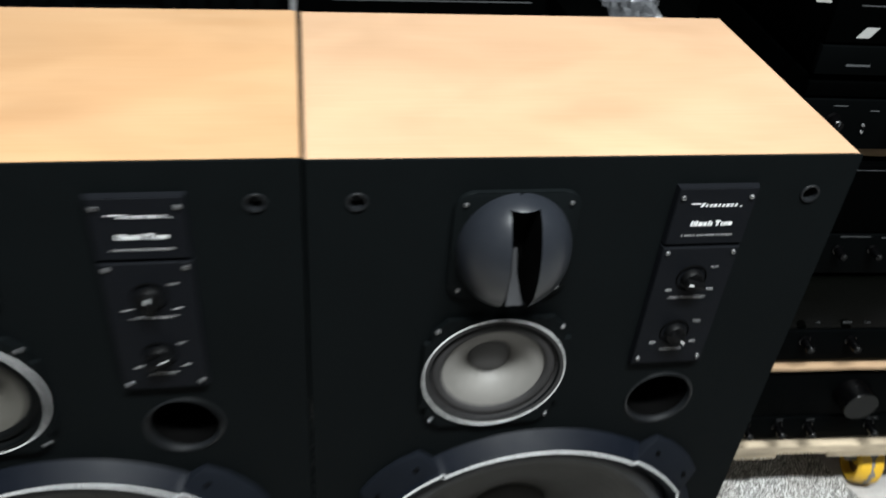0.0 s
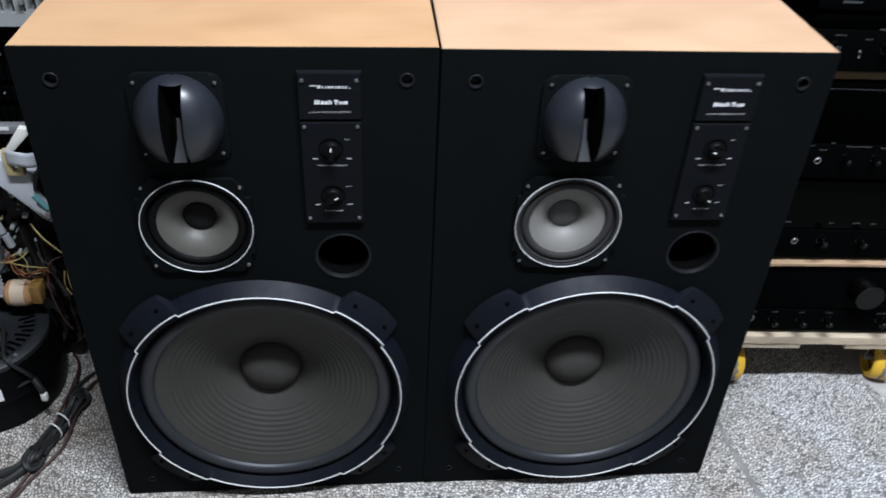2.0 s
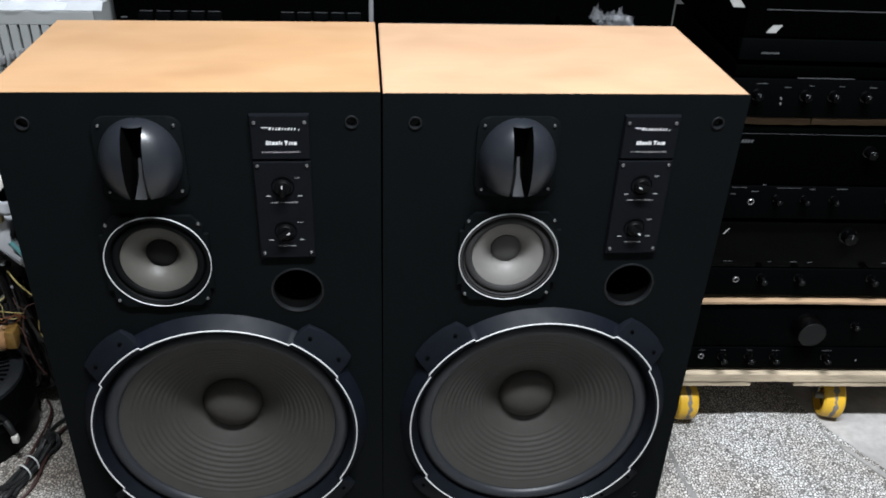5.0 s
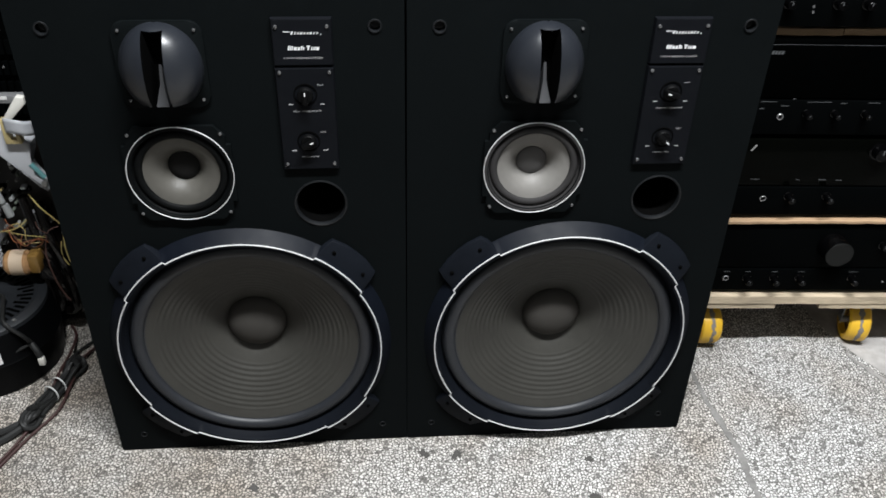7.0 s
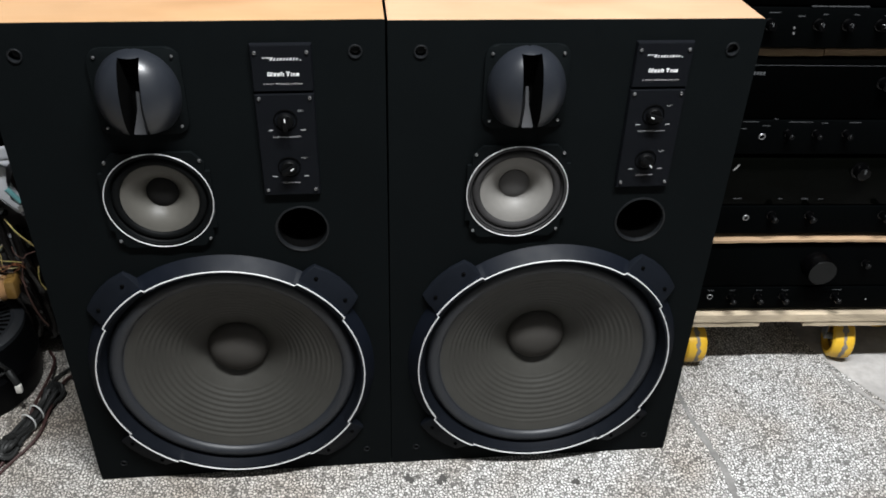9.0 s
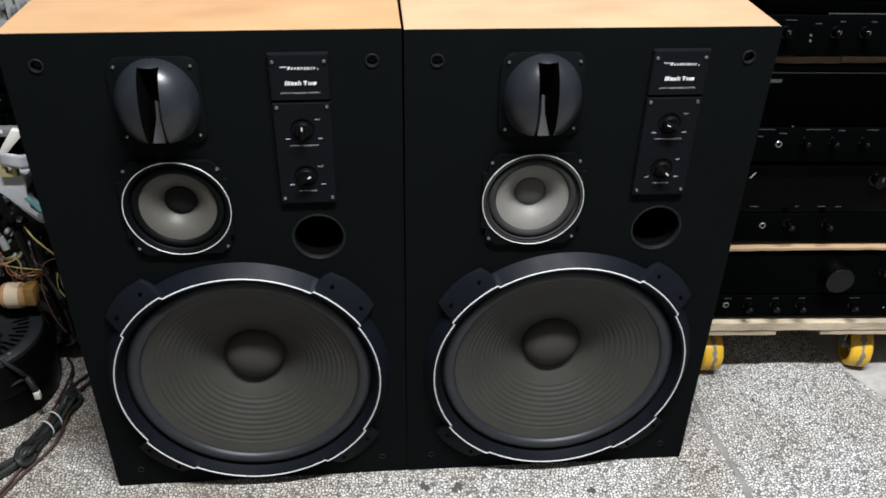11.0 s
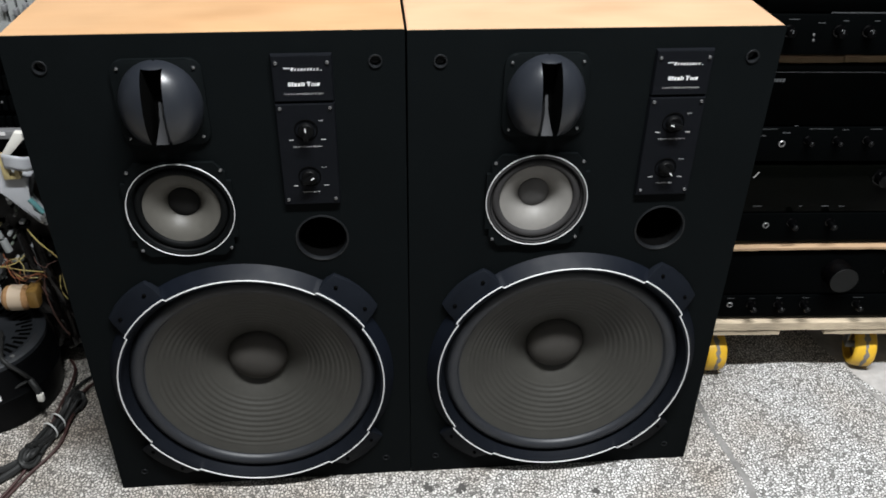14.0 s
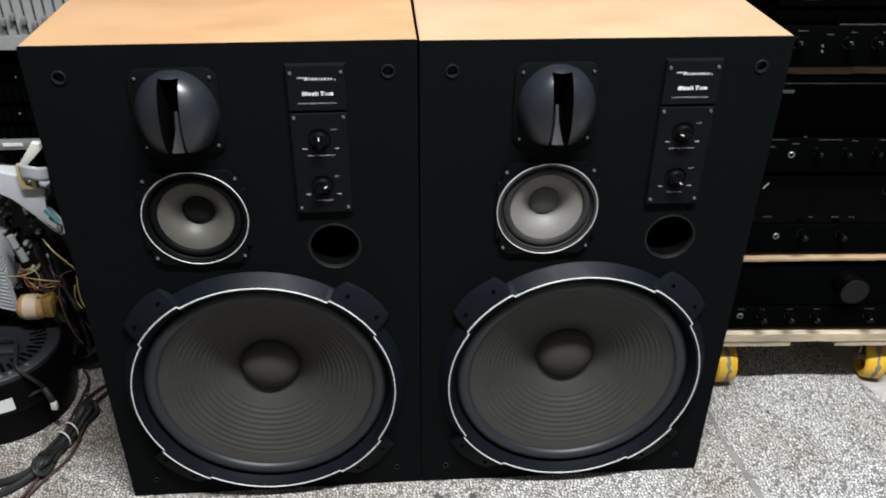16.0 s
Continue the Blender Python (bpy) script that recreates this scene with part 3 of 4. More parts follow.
    part("trim_ring", lathe([(0.0660, -0.0054), (0.0660, -0.0064), (0.0657, -0.0067), (0.0653, -0.0067), (0.0650, -0.0064), (0.0648, -0.0054)], MX, MZ, 96), CHROME, mid, "bright silver trim ring")
    part("surround", lathe([(0.0648, -0.0062), (0.0615, -0.0066), (0.0590, -0.0015), (0.0575, 0.0005)] + [(0.0525 + 0.005 * math.cos(a), 0.0005 - 0.004 * math.sin(a)) for a in (0.4, 0.8, 1.2, 1.57, 1.95, 2.35, 2.75, 3.1)], MX, MZ, 72), roll, mid, "matt roll surround")
    part("cone", lathe([(0.0480, 0.0008), (0.0440, 0.0015), (0.0400, 0.0025), (0.0360, 0.0040), (0.0320, 0.0061), (0.0280, 0.0090), (0.0240, 0.0132), (0.0192, 0.0210)], MX, MZ, 72), cream, mid, "cream paper cone")
    part("dust_cap", lathe([(0.0205, 0.0208), (0.0194, 0.0182), (0.0160, 0.0166), (0.0095, 0.0155), (0, 0.0151)], MX, MZ, 48), cap, mid, "rounded felt cap")
    for sx in (-1, 1):
        for sz in (-1, 1):
            screw(MX + sx * 0.0555, MZ + sz * 0.0555, -0.0055, 0.0021, mid)
    # woofer
    def rim(a):
        r = 0.1885 if lug_angle(a) else 0.1845
        return [(0.199, -0.0002), (0.1965, -0.004), (r + 0.0016, -0.0182), (r - 0.0040, -0.0182)]

    def gasket(a):
        r = 0.1885 if lug_angle(a) else 0.1845
        return [(r - 0.0040, -0.0182), (0.1790, -0.0140), (0.1755, -0.0030), (0.1735, 0.0005), (0.1735, 0.012)]

    wf = part("woofer", radial(rim, CX, CZ, 360), FRAME, sp, "blue-black cast woofer frame", smooth=50)
    part("gasket", radial(gasket, CX, CZ, 360), LUG, wf, smooth=50)
    bm = bmesh.new()
    cols = []
    for i in range(720):
        a = 2 * math.pi * i / 720
        r = 0.1885 if lug_angle(a) else 0.1845
        cols.append([bm.verts.new((CX + (r + dr) * math.cos(a), y, CZ + (r + dr) * math.sin(a))) for dr, y in ((0.0009, -0.0180), (0.0009, -0.0189), (0.0005, -0.0193), (-0.0005, -0.0193), (-0.0009, -0.0189), (-0.0009, -0.0180))])
    for i in range(720):
        a, b = cols[i], cols[(i + 1) % 720]
        for k in range(5):
            bm.faces.new((a[k], b[k], b[k + 1], a[k + 1]))
    part("trim_ring", bm, CHROME, wf, "bright silver stepped trim ring", smooth=60)
    part("surround", lathe([(0.1740, 0.0040), (0.1722, 0.0005)] + [(0.1622 + 0.0094 * math.cos(a), 0.0005 - 0.0080 * math.sin(a)) for a in (0.15, 0.45, 0.8, 1.2, 1.57, 1.95, 2.35, 2.75, 3.05)] + [(0.1515, 0.0002)], CX, CZ, 144), RUBBER, wf, "black rubber half-roll")
    prof = []
    for i in range(181):
        r = 0.1520 - i * (0.1520 - 0.042) / 180
        f = (0.1520 - r) / (0.1520 - 0.042)
        y = 0.0005 + 0.044 * f + 0.011 * f ** 3
        if 0.069 < r < 0.1425:
            y += 0.00042 * math.cos((r - 0.069) / 0.0735 * 2 * math.pi * 10) * min(1, (r - 0.069) / 0.006, (0.1425 - r) / 0.006)
        prof.append((r, y))
    part("cone", lathe(prof, CX, CZ, 144), CONE, wf, "ribbed dark paper cone")
    part("dust_cap", lathe([(0.0438, 0.0545), (0.0430, 0.0505), (0.0402, 0.0462), (0.0355, 0.0424), (0.0287, 0.0390), (0.0200, 0.0363), (0.0100, 0.0347), (0, 0.0342)], CX, CZ, 72), WOOFER_CAP, wf, "rounded paper cap")
    for quad in range(4):
        base = radians(45 + 90 * quad)

        def at(da, r):
            return (CX + r * math.cos(base + radians(da)), CZ + r * math.sin(base + radians(da)))

        outline = [at(-13, 0.1900), at(-11.6, 0.208), at(-10.4, 0.2175), at(-5, 0.2200), at(0, 0.2205), at(5, 0.2200), at(10.4, 0.2175), at(11.6, 0.208), at(13, 0.1900), at(6.5, 0.1900), at(0, 0.1900), at(-6.5, 0.1900)]
        bm = slab(outline, -0.0105, -0.0002, 0.0018)
        for v in bm.verts:
            if v.co.y < -0.001:
                v.co.y += 0.0105 - 0.0158 + 0.36 * (math.hypot(v.co.x - CX, v.co.z - CZ) - 0.190)
        lug = part("clamp_lug", bm, LUG, wf, "cast clamping lug with two screws")
        for da in (-7.4, 7.4):
            x, z = at(da, 0.2045)
            screw(x, z, -0.0106, 0.0028, lug, HOLE)
    # badge and controls
    def plate(z0, z1, name):
        bm = bmesh.new()
        lo = [(BX - 0.0352, z0), (BX + 0.0352, z0), (BX + 0.0352, z1), (BX - 0.0352, z1)]
        hi = [(BX - 0.0338, z0 + 0.0008), (BX + 0.0338, z0 + 0.0008), (BX + 0.0338, z1 - 0.0012), (BX - 0.0338, z1 - 0.0012)]
        a = [bm.verts.new((x, -0.0002, z)) for x, z in lo]
        b = [bm.verts.new((x, -0.0060, z)) for x, z in hi]
        for i in range(4):
            bm.faces.new((a[i], a[(i + 1) % 4], b[(i + 1) % 4], b[i]))
        top = bm.faces.new(b)
        bm.faces.new(a[::-1])
        bmesh.ops.bevel(bm, geom=list(top.edges), offset=0.0006, segments=2, affect="EDGES")
        return part(name, bm, PLATE, sp, smooth=30)

    badge = plate(0.6345, 0.6915, "badge_plate")
    y = -0.0061
    # maker's mark as slanted strokes, model mark as blocks
    mark = [(BX - 0.0170, 0.6758, 0.0080, 0.0007)] + [(BX - 0.0110 + 0.0036 * i, 0.6740 + (0.0006 if i == 0 else 0), 0.0013 if i % 3 else 0.0021, 0.0036 if i == 0 else 0.0026) for i in range(9)] + [(BX + 0.022, 0.6728, 0.0012, 0.0009)]
    for stroke in mark:
        part("maker_stroke", bars([stroke], y, slant=0.45), INK, badge, "slanted white stroke")
    for dx, dz, w, h in ((-0.0158, 0.0005, 0.0015, 0.0050), (-0.0137, 0.0002, 0.0012, 0.0044), (-0.0117, 0.0005, 0.0015, 0.0050), (-0.0083, -0.0003, 0.0032, 0.0035), (-0.0043, -0.0003, 0.0028, 0.0035), (-0.0010, 0.0005, 0.0014, 0.0050), (0.0012, -0.0003, 0.0014, 0.0034), (0.0066, 0.0024, 0.0044, 0.0013), (0.0066, -0.0002, 0.0016, 0.0038), (0.0104, -0.0003, 0.0013, 0.0034), (0.0124, -0.0005, 0.0011, 0.0030), (0.0143, -0.0003, 0.0013, 0.0034), (0.0174, -0.0003, 0.0033, 0.0034)):
        part("model_stroke", bars([(BX + dx, 0.6560 + dz, w, h)], y, slant=0.15), INK, badge, "bold white stroke")
    words("3 WAY SPEAKER SYSTEM", BX, y, 0.6442, 0.045, 0.0019, badge, INK_MID)
    for sx in (-1, 1):
        screw(BX + sx * 0.0292, 0.6820, -0.0060, 0.0022, badge)
    ctrl = plate(0.4970, 0.6325, "control_plate")
    for sx in (-1, 1):
        for z in (0.6265, 0.5050):
            screw(BX + sx * 0.0292, z, -0.0060, 0.0022, ctrl)
    for kz, turn, word in ((0.5985, turns[0], "HIGH FREQUENCY"), (0.5365, turns[1], "MIDRANGE")):
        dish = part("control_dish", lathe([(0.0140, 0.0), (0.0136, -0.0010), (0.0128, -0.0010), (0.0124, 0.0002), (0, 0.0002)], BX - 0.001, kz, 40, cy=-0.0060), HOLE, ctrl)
        kn = lathe([(0.0098, 0.0), (0.0094, -0.0050), (0.0086, -0.0060), (0, -0.0060)], 0, 0, 32, cy=-0.0062)
        box(-0.0030, 0.0030, -0.0182, -0.0120, -0.0092, 0.0092, 0.0012, bm=kn)
        knob = part("control_knob", kn, CTRL, ctrl)
        knob.location, knob.rotation_euler = (BX - 0.001, 0, kz), (0, radians(turn), 0)
        part("pointer", bars([(0, 0.0050, 0.0013, 0.0046)], -0.0182), INK, knob, "white pointer line")
        for sx in (-1, 1):
            part("scale_mark", bars([(BX + sx * 0.0190, kz - 0.0125, 0.0058, 0.0009)], y), INK_MID, ctrl, "white scale mark")
        words("FLAT", BX + 0.0175, y, kz + 0.0120, 0.0066, 0.0017, ctrl, INK_MID)
        words(word, BX, y, kz - 0.0215, 0.034 if word[0] == "H" else 0.021, 0.0018, ctrl, INK_MID)
    return sp


TH, LEAN = 0.1, -0.18
right_speaker = loudspeaker(pose(0.0006, 0, 0, rz=-0.25), WOOD_B, CREAM_B, CAP_GREY, ROLL_GREY, (-72, 128), "pale pinkish")
left_speaker = loudspeaker(pose(-0.0006 - W * math.cos(radians(TH)), -W * math.sin(radians(TH)), 0, ry=LEAN, rz=TH), WOOD_A, CREAM_SHADED, CAP_DARK, ROLL, (0, 58), "honey-coloured")

# ---------------------------------------------------------------- trolley with stacked amplifiers
RX0, RX1, RY = 0.505, 0.900, 0.185
# the whole stack stands turned a little towards the room
STACK = pose(0.534, RY, 0, rz=-3.0) @ pose(-0.53, -RY, 0)


def caster(x, y, turn, group="trolley casters"):
    c = thing("caster", pose(x, y, 0, rz=turn), "yellow caster wheel with grey worn tread under the plywood trolley", "caster", group)
    r = 0.0395
    prof = [(0.0, -0.0095), (0.012, -0.0095), (0.0135, -0.0060), (r - 0.0135, -0.0075), (r - 0.0105, -0.0185), (r - 0.005, -0.0190), (r - 0.0015, -0.0160), (r, -0.0100), (r, 0.0100), (r - 0.0015, 0.0160), (r - 0.005, 0.0190), (r - 0.0105, 0.0185), (r - 0.0135, 0.0075), (0.0135, 0.0060), (0.012, 0.0095), (0.0, 0.0095)]
    wheel = part("wheel", lathe(prof, 0, r + 0.0005, 48, axis="x"), YELLOW, c, "yellow polyurethane wheel")
    for s in (-1, 1):
        part("hub_disc", lathe([(r - 0.0137, s * 0.0082), (0.0136, s * 0.0082), (0.0134, s * 0.0070)], 0, r + 0.0005, 32, axis="x"), HUB, wheel, "rusty brown hub")
    bm = bmesh.new()
    n = 150
    rows = []
    for i in range(n + 1):
        a = 2 * math.pi * i / n
        w0 = -0.003 + 0.004 * noise.noise((math.cos(a) * 3, math.sin(a) * 3, x * 9)) + 0.002 * noise.noise((math.cos(a) * 11, math.sin(a) * 11, x * 9))
        w1 = 0.004 + 0.005 * noise.noise((math.cos(a) * 4, math.sin(a) * 4, 5 + x * 9))
        rows.append([bm.verts.new((w, (r + 0.0004) * math.cos(a), r + 0.0005 + (r + 0.0004) * math.sin(a))) for w in (w0, (w0 + w1) / 2, w1)])
    for a, b in zip(rows, rows[1:]):
        for k in range(2):
            bm.faces.new((a[k], a[k + 1], b[k + 1], b[k]))
    part("worn_tread", bm, WORN, wheel, "grey scuffed band")
    part("axle", lathe([(0, -0.026), (0.0045, -0.026), (0.0065, -0.0245), (0.0065, 0.0245), (0.0045, 0.026), (0, 0.026)], 0, r, 16, axis="x"), DULL, c)
    fork = bmesh.new()
    for s in (-1, 1):
        box(s * 0.0225 - 0.0012, s * 0.0225 + 0.0012, -0.002, 0.022, r - 0.008, 0.092, 0.0008, bm=fork)
    box(-0.0237, 0.0237, -0.004, 0.030, 0.0905, 0.0945, 0.001, bm=fork)
    box(-0.030, 0.030, -0.024, 0.040, 0.0945, 0.1022, 0.0008, bm=fork)
    part("fork", fork, DULL, c, "zinc caster fork")
    return c


caster(0.562, 0.218, 0)
caster(0.846, 0.210, -14)
caster(0.560, 0.520, 20)
caster(0.966, 0.295, 50)


def plank(name, x0, x1, y0, y1, z0, z1, mat, parent, sag=0.0, seed=0):
    """A board with a slightly bowed, chipped front edge."""
    bm = bmesh.new()
    n = 36
    rows = []
    for i in range(n + 1):
        x = x0 + (x1 - x0) * i / n
        d = sag * math.sin(math.pi * i / n) + 0.0010 * noise.noise((x * 30, seed, 0))
        e = 0.0016 * noise.noise((x * 45, seed, 4))
        rows.append([bm.verts.new((x, y, z)) for y, z in ((y0 + e + 0.001, z0 + d), (y0 + e, z0 + d + 0.0012), (y0 + e, z1 + d - 0.0012), (y0 + e + 0.001, z1 + d), (y1, z1 + d), (y1, z0 + d))])
    for a, b in zip(rows, rows[1:]):
        for k in range(6):
            bm.faces.new((a[k], a[(k + 1) % 6], b[(k + 1) % 6], b[k]))
    bm.faces.new(rows[0])
    bm.faces.new(rows[-1])
    return part(name, bm, mat, parent, smooth=30)


trolley = thing("trolley", STACK, "low trolley of worn pale plywood boards on yellow casters", "trolley")
plank("deck_board", RX0, RX1 + 0.14, 0.1770, 0.56, 0.1142, 0.1320, PLY, trolley, seed=1)
plank("bearer", RX0, 0.656, 0.179, 0.26, 0.1025, 0.1139, PLY, trolley, seed=2)
plank("bearer", 0.736, RX1 + 0.14, 0.179, 0.26, 0.1025, 0.1139, PLY, trolley, seed=3)
plank("bearer", RX0, RX1 + 0.14, 0.46, 0.56, 0.1025, 0.1139, PLY, trolley, seed=4)


def small_knob(x, z, y, parent, r=0.0062, deep=0.021, mat=None):
    bm = lathe([(r * 1.25, 0.0), (r * 1.25, -0.002), (r, -0.003), (r * 0.92, -deep + 0.001), (r * 0.8, -deep), (0, -deep)], x, z, 20, cy=y)
    k = part("small_knob", bm, mat or KNOB, parent)
    part("pointer", bars([(x, z + r * 0.45, r * 0.22, r * 0.7)], y - deep), INK_DIM, k)
    return k


def jack(x, z, y, parent):
    bm = lathe([(0.0054, 0.0), (0.0054, -0.0014), (0.0048, -0.0020), (0.0038, -0.0020), (0.0034, -0.0004)], x, z, 20, cy=y)
    ring = part("headphone_jack", bm, STEEL, parent, "small round metal jack")
    part("jack_hole", lathe([(0.0035, -0.0003), (0, -0.0003)], x, z, 20, cy=y), HOLE, ring)
    return ring


def amplifier(z0, z1, low, label, panel=None, y=RY, group="stacked amplifiers", x1=RX1 + 0.05):
    """A wide hi-fi unit: case, upper face and a lower control strip split by a shadow gap at height low."""
    a = thing("amplifier", STACK @ pose(0, 0, z0), label, "amplifier", group)
    h = z1 - z0
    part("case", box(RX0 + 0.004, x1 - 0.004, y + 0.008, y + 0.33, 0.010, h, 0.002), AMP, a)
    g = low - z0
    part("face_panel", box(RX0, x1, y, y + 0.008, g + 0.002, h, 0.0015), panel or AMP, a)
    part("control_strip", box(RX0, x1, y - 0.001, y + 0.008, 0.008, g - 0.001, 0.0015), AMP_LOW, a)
    for fx in (RX0 + 0.05, x1 - 0.05):
        for fy in (y + 0.04, y + 0.28):
            part("foot", lathe([(0, 0), (0.014, 0), (0.016, 0.010), (0, 0.010)], fx, 0, 20, axis="z", cy=fy), RUBBER, a)
    return a


def prints(rects, y, parent):
    for q in rects:
        part("printed_mark", bars([q], y), INK_DIM, parent)


# bottom unit with the large volume knob
a1 = amplifier(0.1322, 0.272, 0.1865, "black amplifier with a large round volume knob on plywood", AMP_LOW)
zo = 0.1322
jack(0.5560, 0.1670 - zo, RY - 0.001, a1)
for x in (0.5955, 0.643, 0.688, 0.780):
    small_knob(x - 0.004, 0.1690 - zo, RY - 0.001, a1)
prints([(x, 0.1800 - zo, w, 0.0009) for x, w in ((0.556, 0.012), (0.593, 0.010), (0.640, 0.010), (0.686, 0.012), (0.778, 0.018))], RY - 0.001, a1)
part("indicator", lathe([(0.0018, 0), (0.0014, -0.001), (0, -0.0012)], 0.836, 0.159 - zo, 12, cy=RY - 0.001), STEEL, a1)
big = part("volume_knob", lathe([(0.0255, 0.0), (0.0255, -0.004), (0.0242, -0.006), (0.0238, -0.028), (0.0230, -0.0295)], 0.7255, 0.2350 - zo, 64, cy=RY), KNOB, a1, "large black volume knob")
part("knob_face", lathe([(0.0230, -0.0295), (0.0224, -0.0300), (0, -0.0300)], 0.7255, 0.2350 - zo, 64, cy=RY), KNOB_FACE, big, "dark brushed metal face")
small_knob(0.811, 0.2365 - zo, RY, a1, 0.006, 0.014)

shelf = thing("shelf_board", STACK, "thin warped plywood board between stacked amplifiers", "board")
plank("board", RX0 + 0.004, RX1 + 0.05, 0.1785, 0.52, 0.2785, 0.2850, PLY_WARM, shelf, sag=0.003, seed=9)

# second unit with a smoked window
a2 = amplifier(0.2880, 0.4330, 0.3490, "black amplifier with a smoked display window", GLOSS)
zo = 0.2880
jack(0.5830, 0.3270 - zo, RY - 0.001, a2)
for x in (0.626, 0.689, 0.812):
    small_knob(x - 0.003, 0.3330 - zo, RY - 0.001, a2)
prints([(0.562, 0.3620 - zo, 0.014, 0.0011), (0.632, 0.3615 - zo, 0.006, 0.0011), (0.672, 0.3615 - zo, 0.012, 0.0013), (0.699, 0.3610 - zo, 0.009, 0.0011), (0.828, 0.3610 - zo, 0.014, 0.0011), (0.583, 0.3410 - zo, 0.008, 0.0009)], RY, a2)
small_knob(0.747, 0.414 - zo, RY, a2, 0.0115, 0.018)
part("emblem", bars([(0.548, 0.418 - zo, 0.0030, 0.010)], RY, slant=0.7), LABEL_DIM, a2, "small slanted silver mark")

# third unit
a3 = amplifier(0.4340, 0.5920, 0.5000, "black amplifier with a plain upper face and small knobs")
zo = 0.4340
jack(0.5750, 0.4720 - zo, RY - 0.001, a3)
for x in (0.616, 0.660, 0.707, 0.797):
    small_knob(x - 0.003, 0.4790 - zo, RY - 0.001, a3, 0.0052, 0.018)
prints([(0.552, 0.4965 - zo, 0.024, 0.0007), (0.630, 0.4965 - zo, 0.038, 0.0007), (0.590, 0.5015 - zo, 0.005, 0.0012), (0.544, 0.4850 - zo, 0.008, 0.0010), (0.578, 0.4900 - zo, 0.012, 0.0010), (0.668, 0.4950 - zo, 0.010, 0.0010), (0.715, 0.4960 - zo, 0.018, 0.0010)], RY - 0.001, a3)
part("maker_mark", bars([(0.540 + 0.0048 * i, 0.5735 - zo, 0.0034, 0.0050) for i in range(4)], RY, slant=0.2), INK_DIM, a3, "grey mark of plain strokes")
part("edge_line", bars([(0.715, 0.5860 - zo, 0.40, 0.0004)], RY), INK_DIM, a3)
small_knob(0.738, 0.560 - zo, RY, a3, 0.008, 0.018)

shelf2 = thing("shelf_board", STACK, "thin dusty plywood board under the upper units", "board")
plank("board", RX0 + 0.004, 0.645, 0.204, 0.52, 0.5925, 0.6035, PLY_WARM, shelf2, seed=14)
plank("board", 0.6455, RX1 + 0.05, 0.202, 0.52, 0.5945, 0.6050, PLY_WARM, shelf2, seed=17)

# fourth unit
a4 = amplifier(0.6050, 0.6900, 0.6720, "slim black amplifier with a row of paired knobs")
zo = 0.6050
part("indicator", lathe([(0.0022, 0), (0.0016, -0.0012), (0, -0.0014)], 0.582, 0.6340 - zo, 12, cy=RY - 0.001), STEEL, a4)
part("indicator", lathe([(0.0022, 0), (0.0016, -0.0012), (0, -0.0014)], 0.581, 0.6420 - zo, 12, cy=RY - 0.001), STEEL, a4)
for x in (0.543, 0.615, 0.657, 0.705, 0.752, 0.800):
    small_knob(x, 0.6480 - zo, RY - 0.001, a4, 0.0072, 0.016)
prints([(0.588, 0.6590 - zo, 0.010, 0.0010), (0.622, 0.6620 - zo, 0.008, 0.0010), (0.667, 0.6620 - zo, 0.008, 0.0010), (0.714, 0.6610 - zo, 0.012, 0.0010), (0.640, 0.6735 - zo, 0.084, 0.0012), (0.548, 0.6640 - zo, 0.016, 0.0009)], RY - 0.001, a4)

# top unit
a5 = amplifier(0.6905, 0.8450, 0.7300, "tall black amplifier at the top of the stack")
zo = 0.6905
prints([(0.549, 0.7090 - zo, 0.026, 0.0022)], RY - 0.001, a5)
part("sticker", bars([(0.547, 0.7430 - zo, 0.014, 0.011)], RY, slant=0.7), LABEL_DIM, a5, "small pale slanted sticker")
part("sticker", bars([(0.486, 0.7780 - zo, 0.016, 0.012)], RY, slant=-0.8), LABEL_DIM, a5, "small pale slanted sticker")
part("edge_line", bars([(0.70, 0.7700 - zo, 0.34, 0.0009)], RY), INK_DIM, a5)

# ---------------------------------------------------------------- things behind the loudspeakers
eq = thing("graphic_equalizer", pose(0, 0.345, 0.600), "grey graphic equalizer with a row of vertical slots", "equalizer")
part("case", box(-0.95, -0.415, 0.006, 0.25, 0, 0.112, 0.003), EQ_GREY, eq)
bm = bmesh.new()
xs = [-0.948 + 0.0152 * i for i in range(35)]
box(-0.95, -0.415, -0.002, 0.0055, 0.092, 0.112, 0.001, bm=bm)
box(-0.95, -0.415, -0.002, 0.0055, 0.0, 0.022, 0.001, bm=bm)
for x in xs:
    box(x, x + 0.0112, -0.002, 0.0055, 0.022, 0.092, bm=bm)
part("slotted_panel", bm, EQ_GREY, eq, smooth=None)
# black sheet behind the slots, in place of their shade
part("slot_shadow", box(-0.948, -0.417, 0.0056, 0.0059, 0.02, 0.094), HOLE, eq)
for i, x in enumerate(xs[:-1]):
    z = 0.046 + 0.006 * math.sin(i * 1.7)
    part("slider", box(x + 0.0100, x + 0.0164, -0.012, 0.002, z - 0.005, z + 0.005, 0.001), GREY_DIM, eq)
stand = thing("black_unit", pose(0, 0.36, 0.40), "black rack unit with ribbed front", "amplifier")
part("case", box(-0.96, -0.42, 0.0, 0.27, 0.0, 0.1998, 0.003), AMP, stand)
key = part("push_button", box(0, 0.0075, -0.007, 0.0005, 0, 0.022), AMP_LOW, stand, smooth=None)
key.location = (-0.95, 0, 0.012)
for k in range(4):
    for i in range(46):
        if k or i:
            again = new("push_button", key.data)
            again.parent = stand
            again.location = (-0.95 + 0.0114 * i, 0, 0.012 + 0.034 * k)
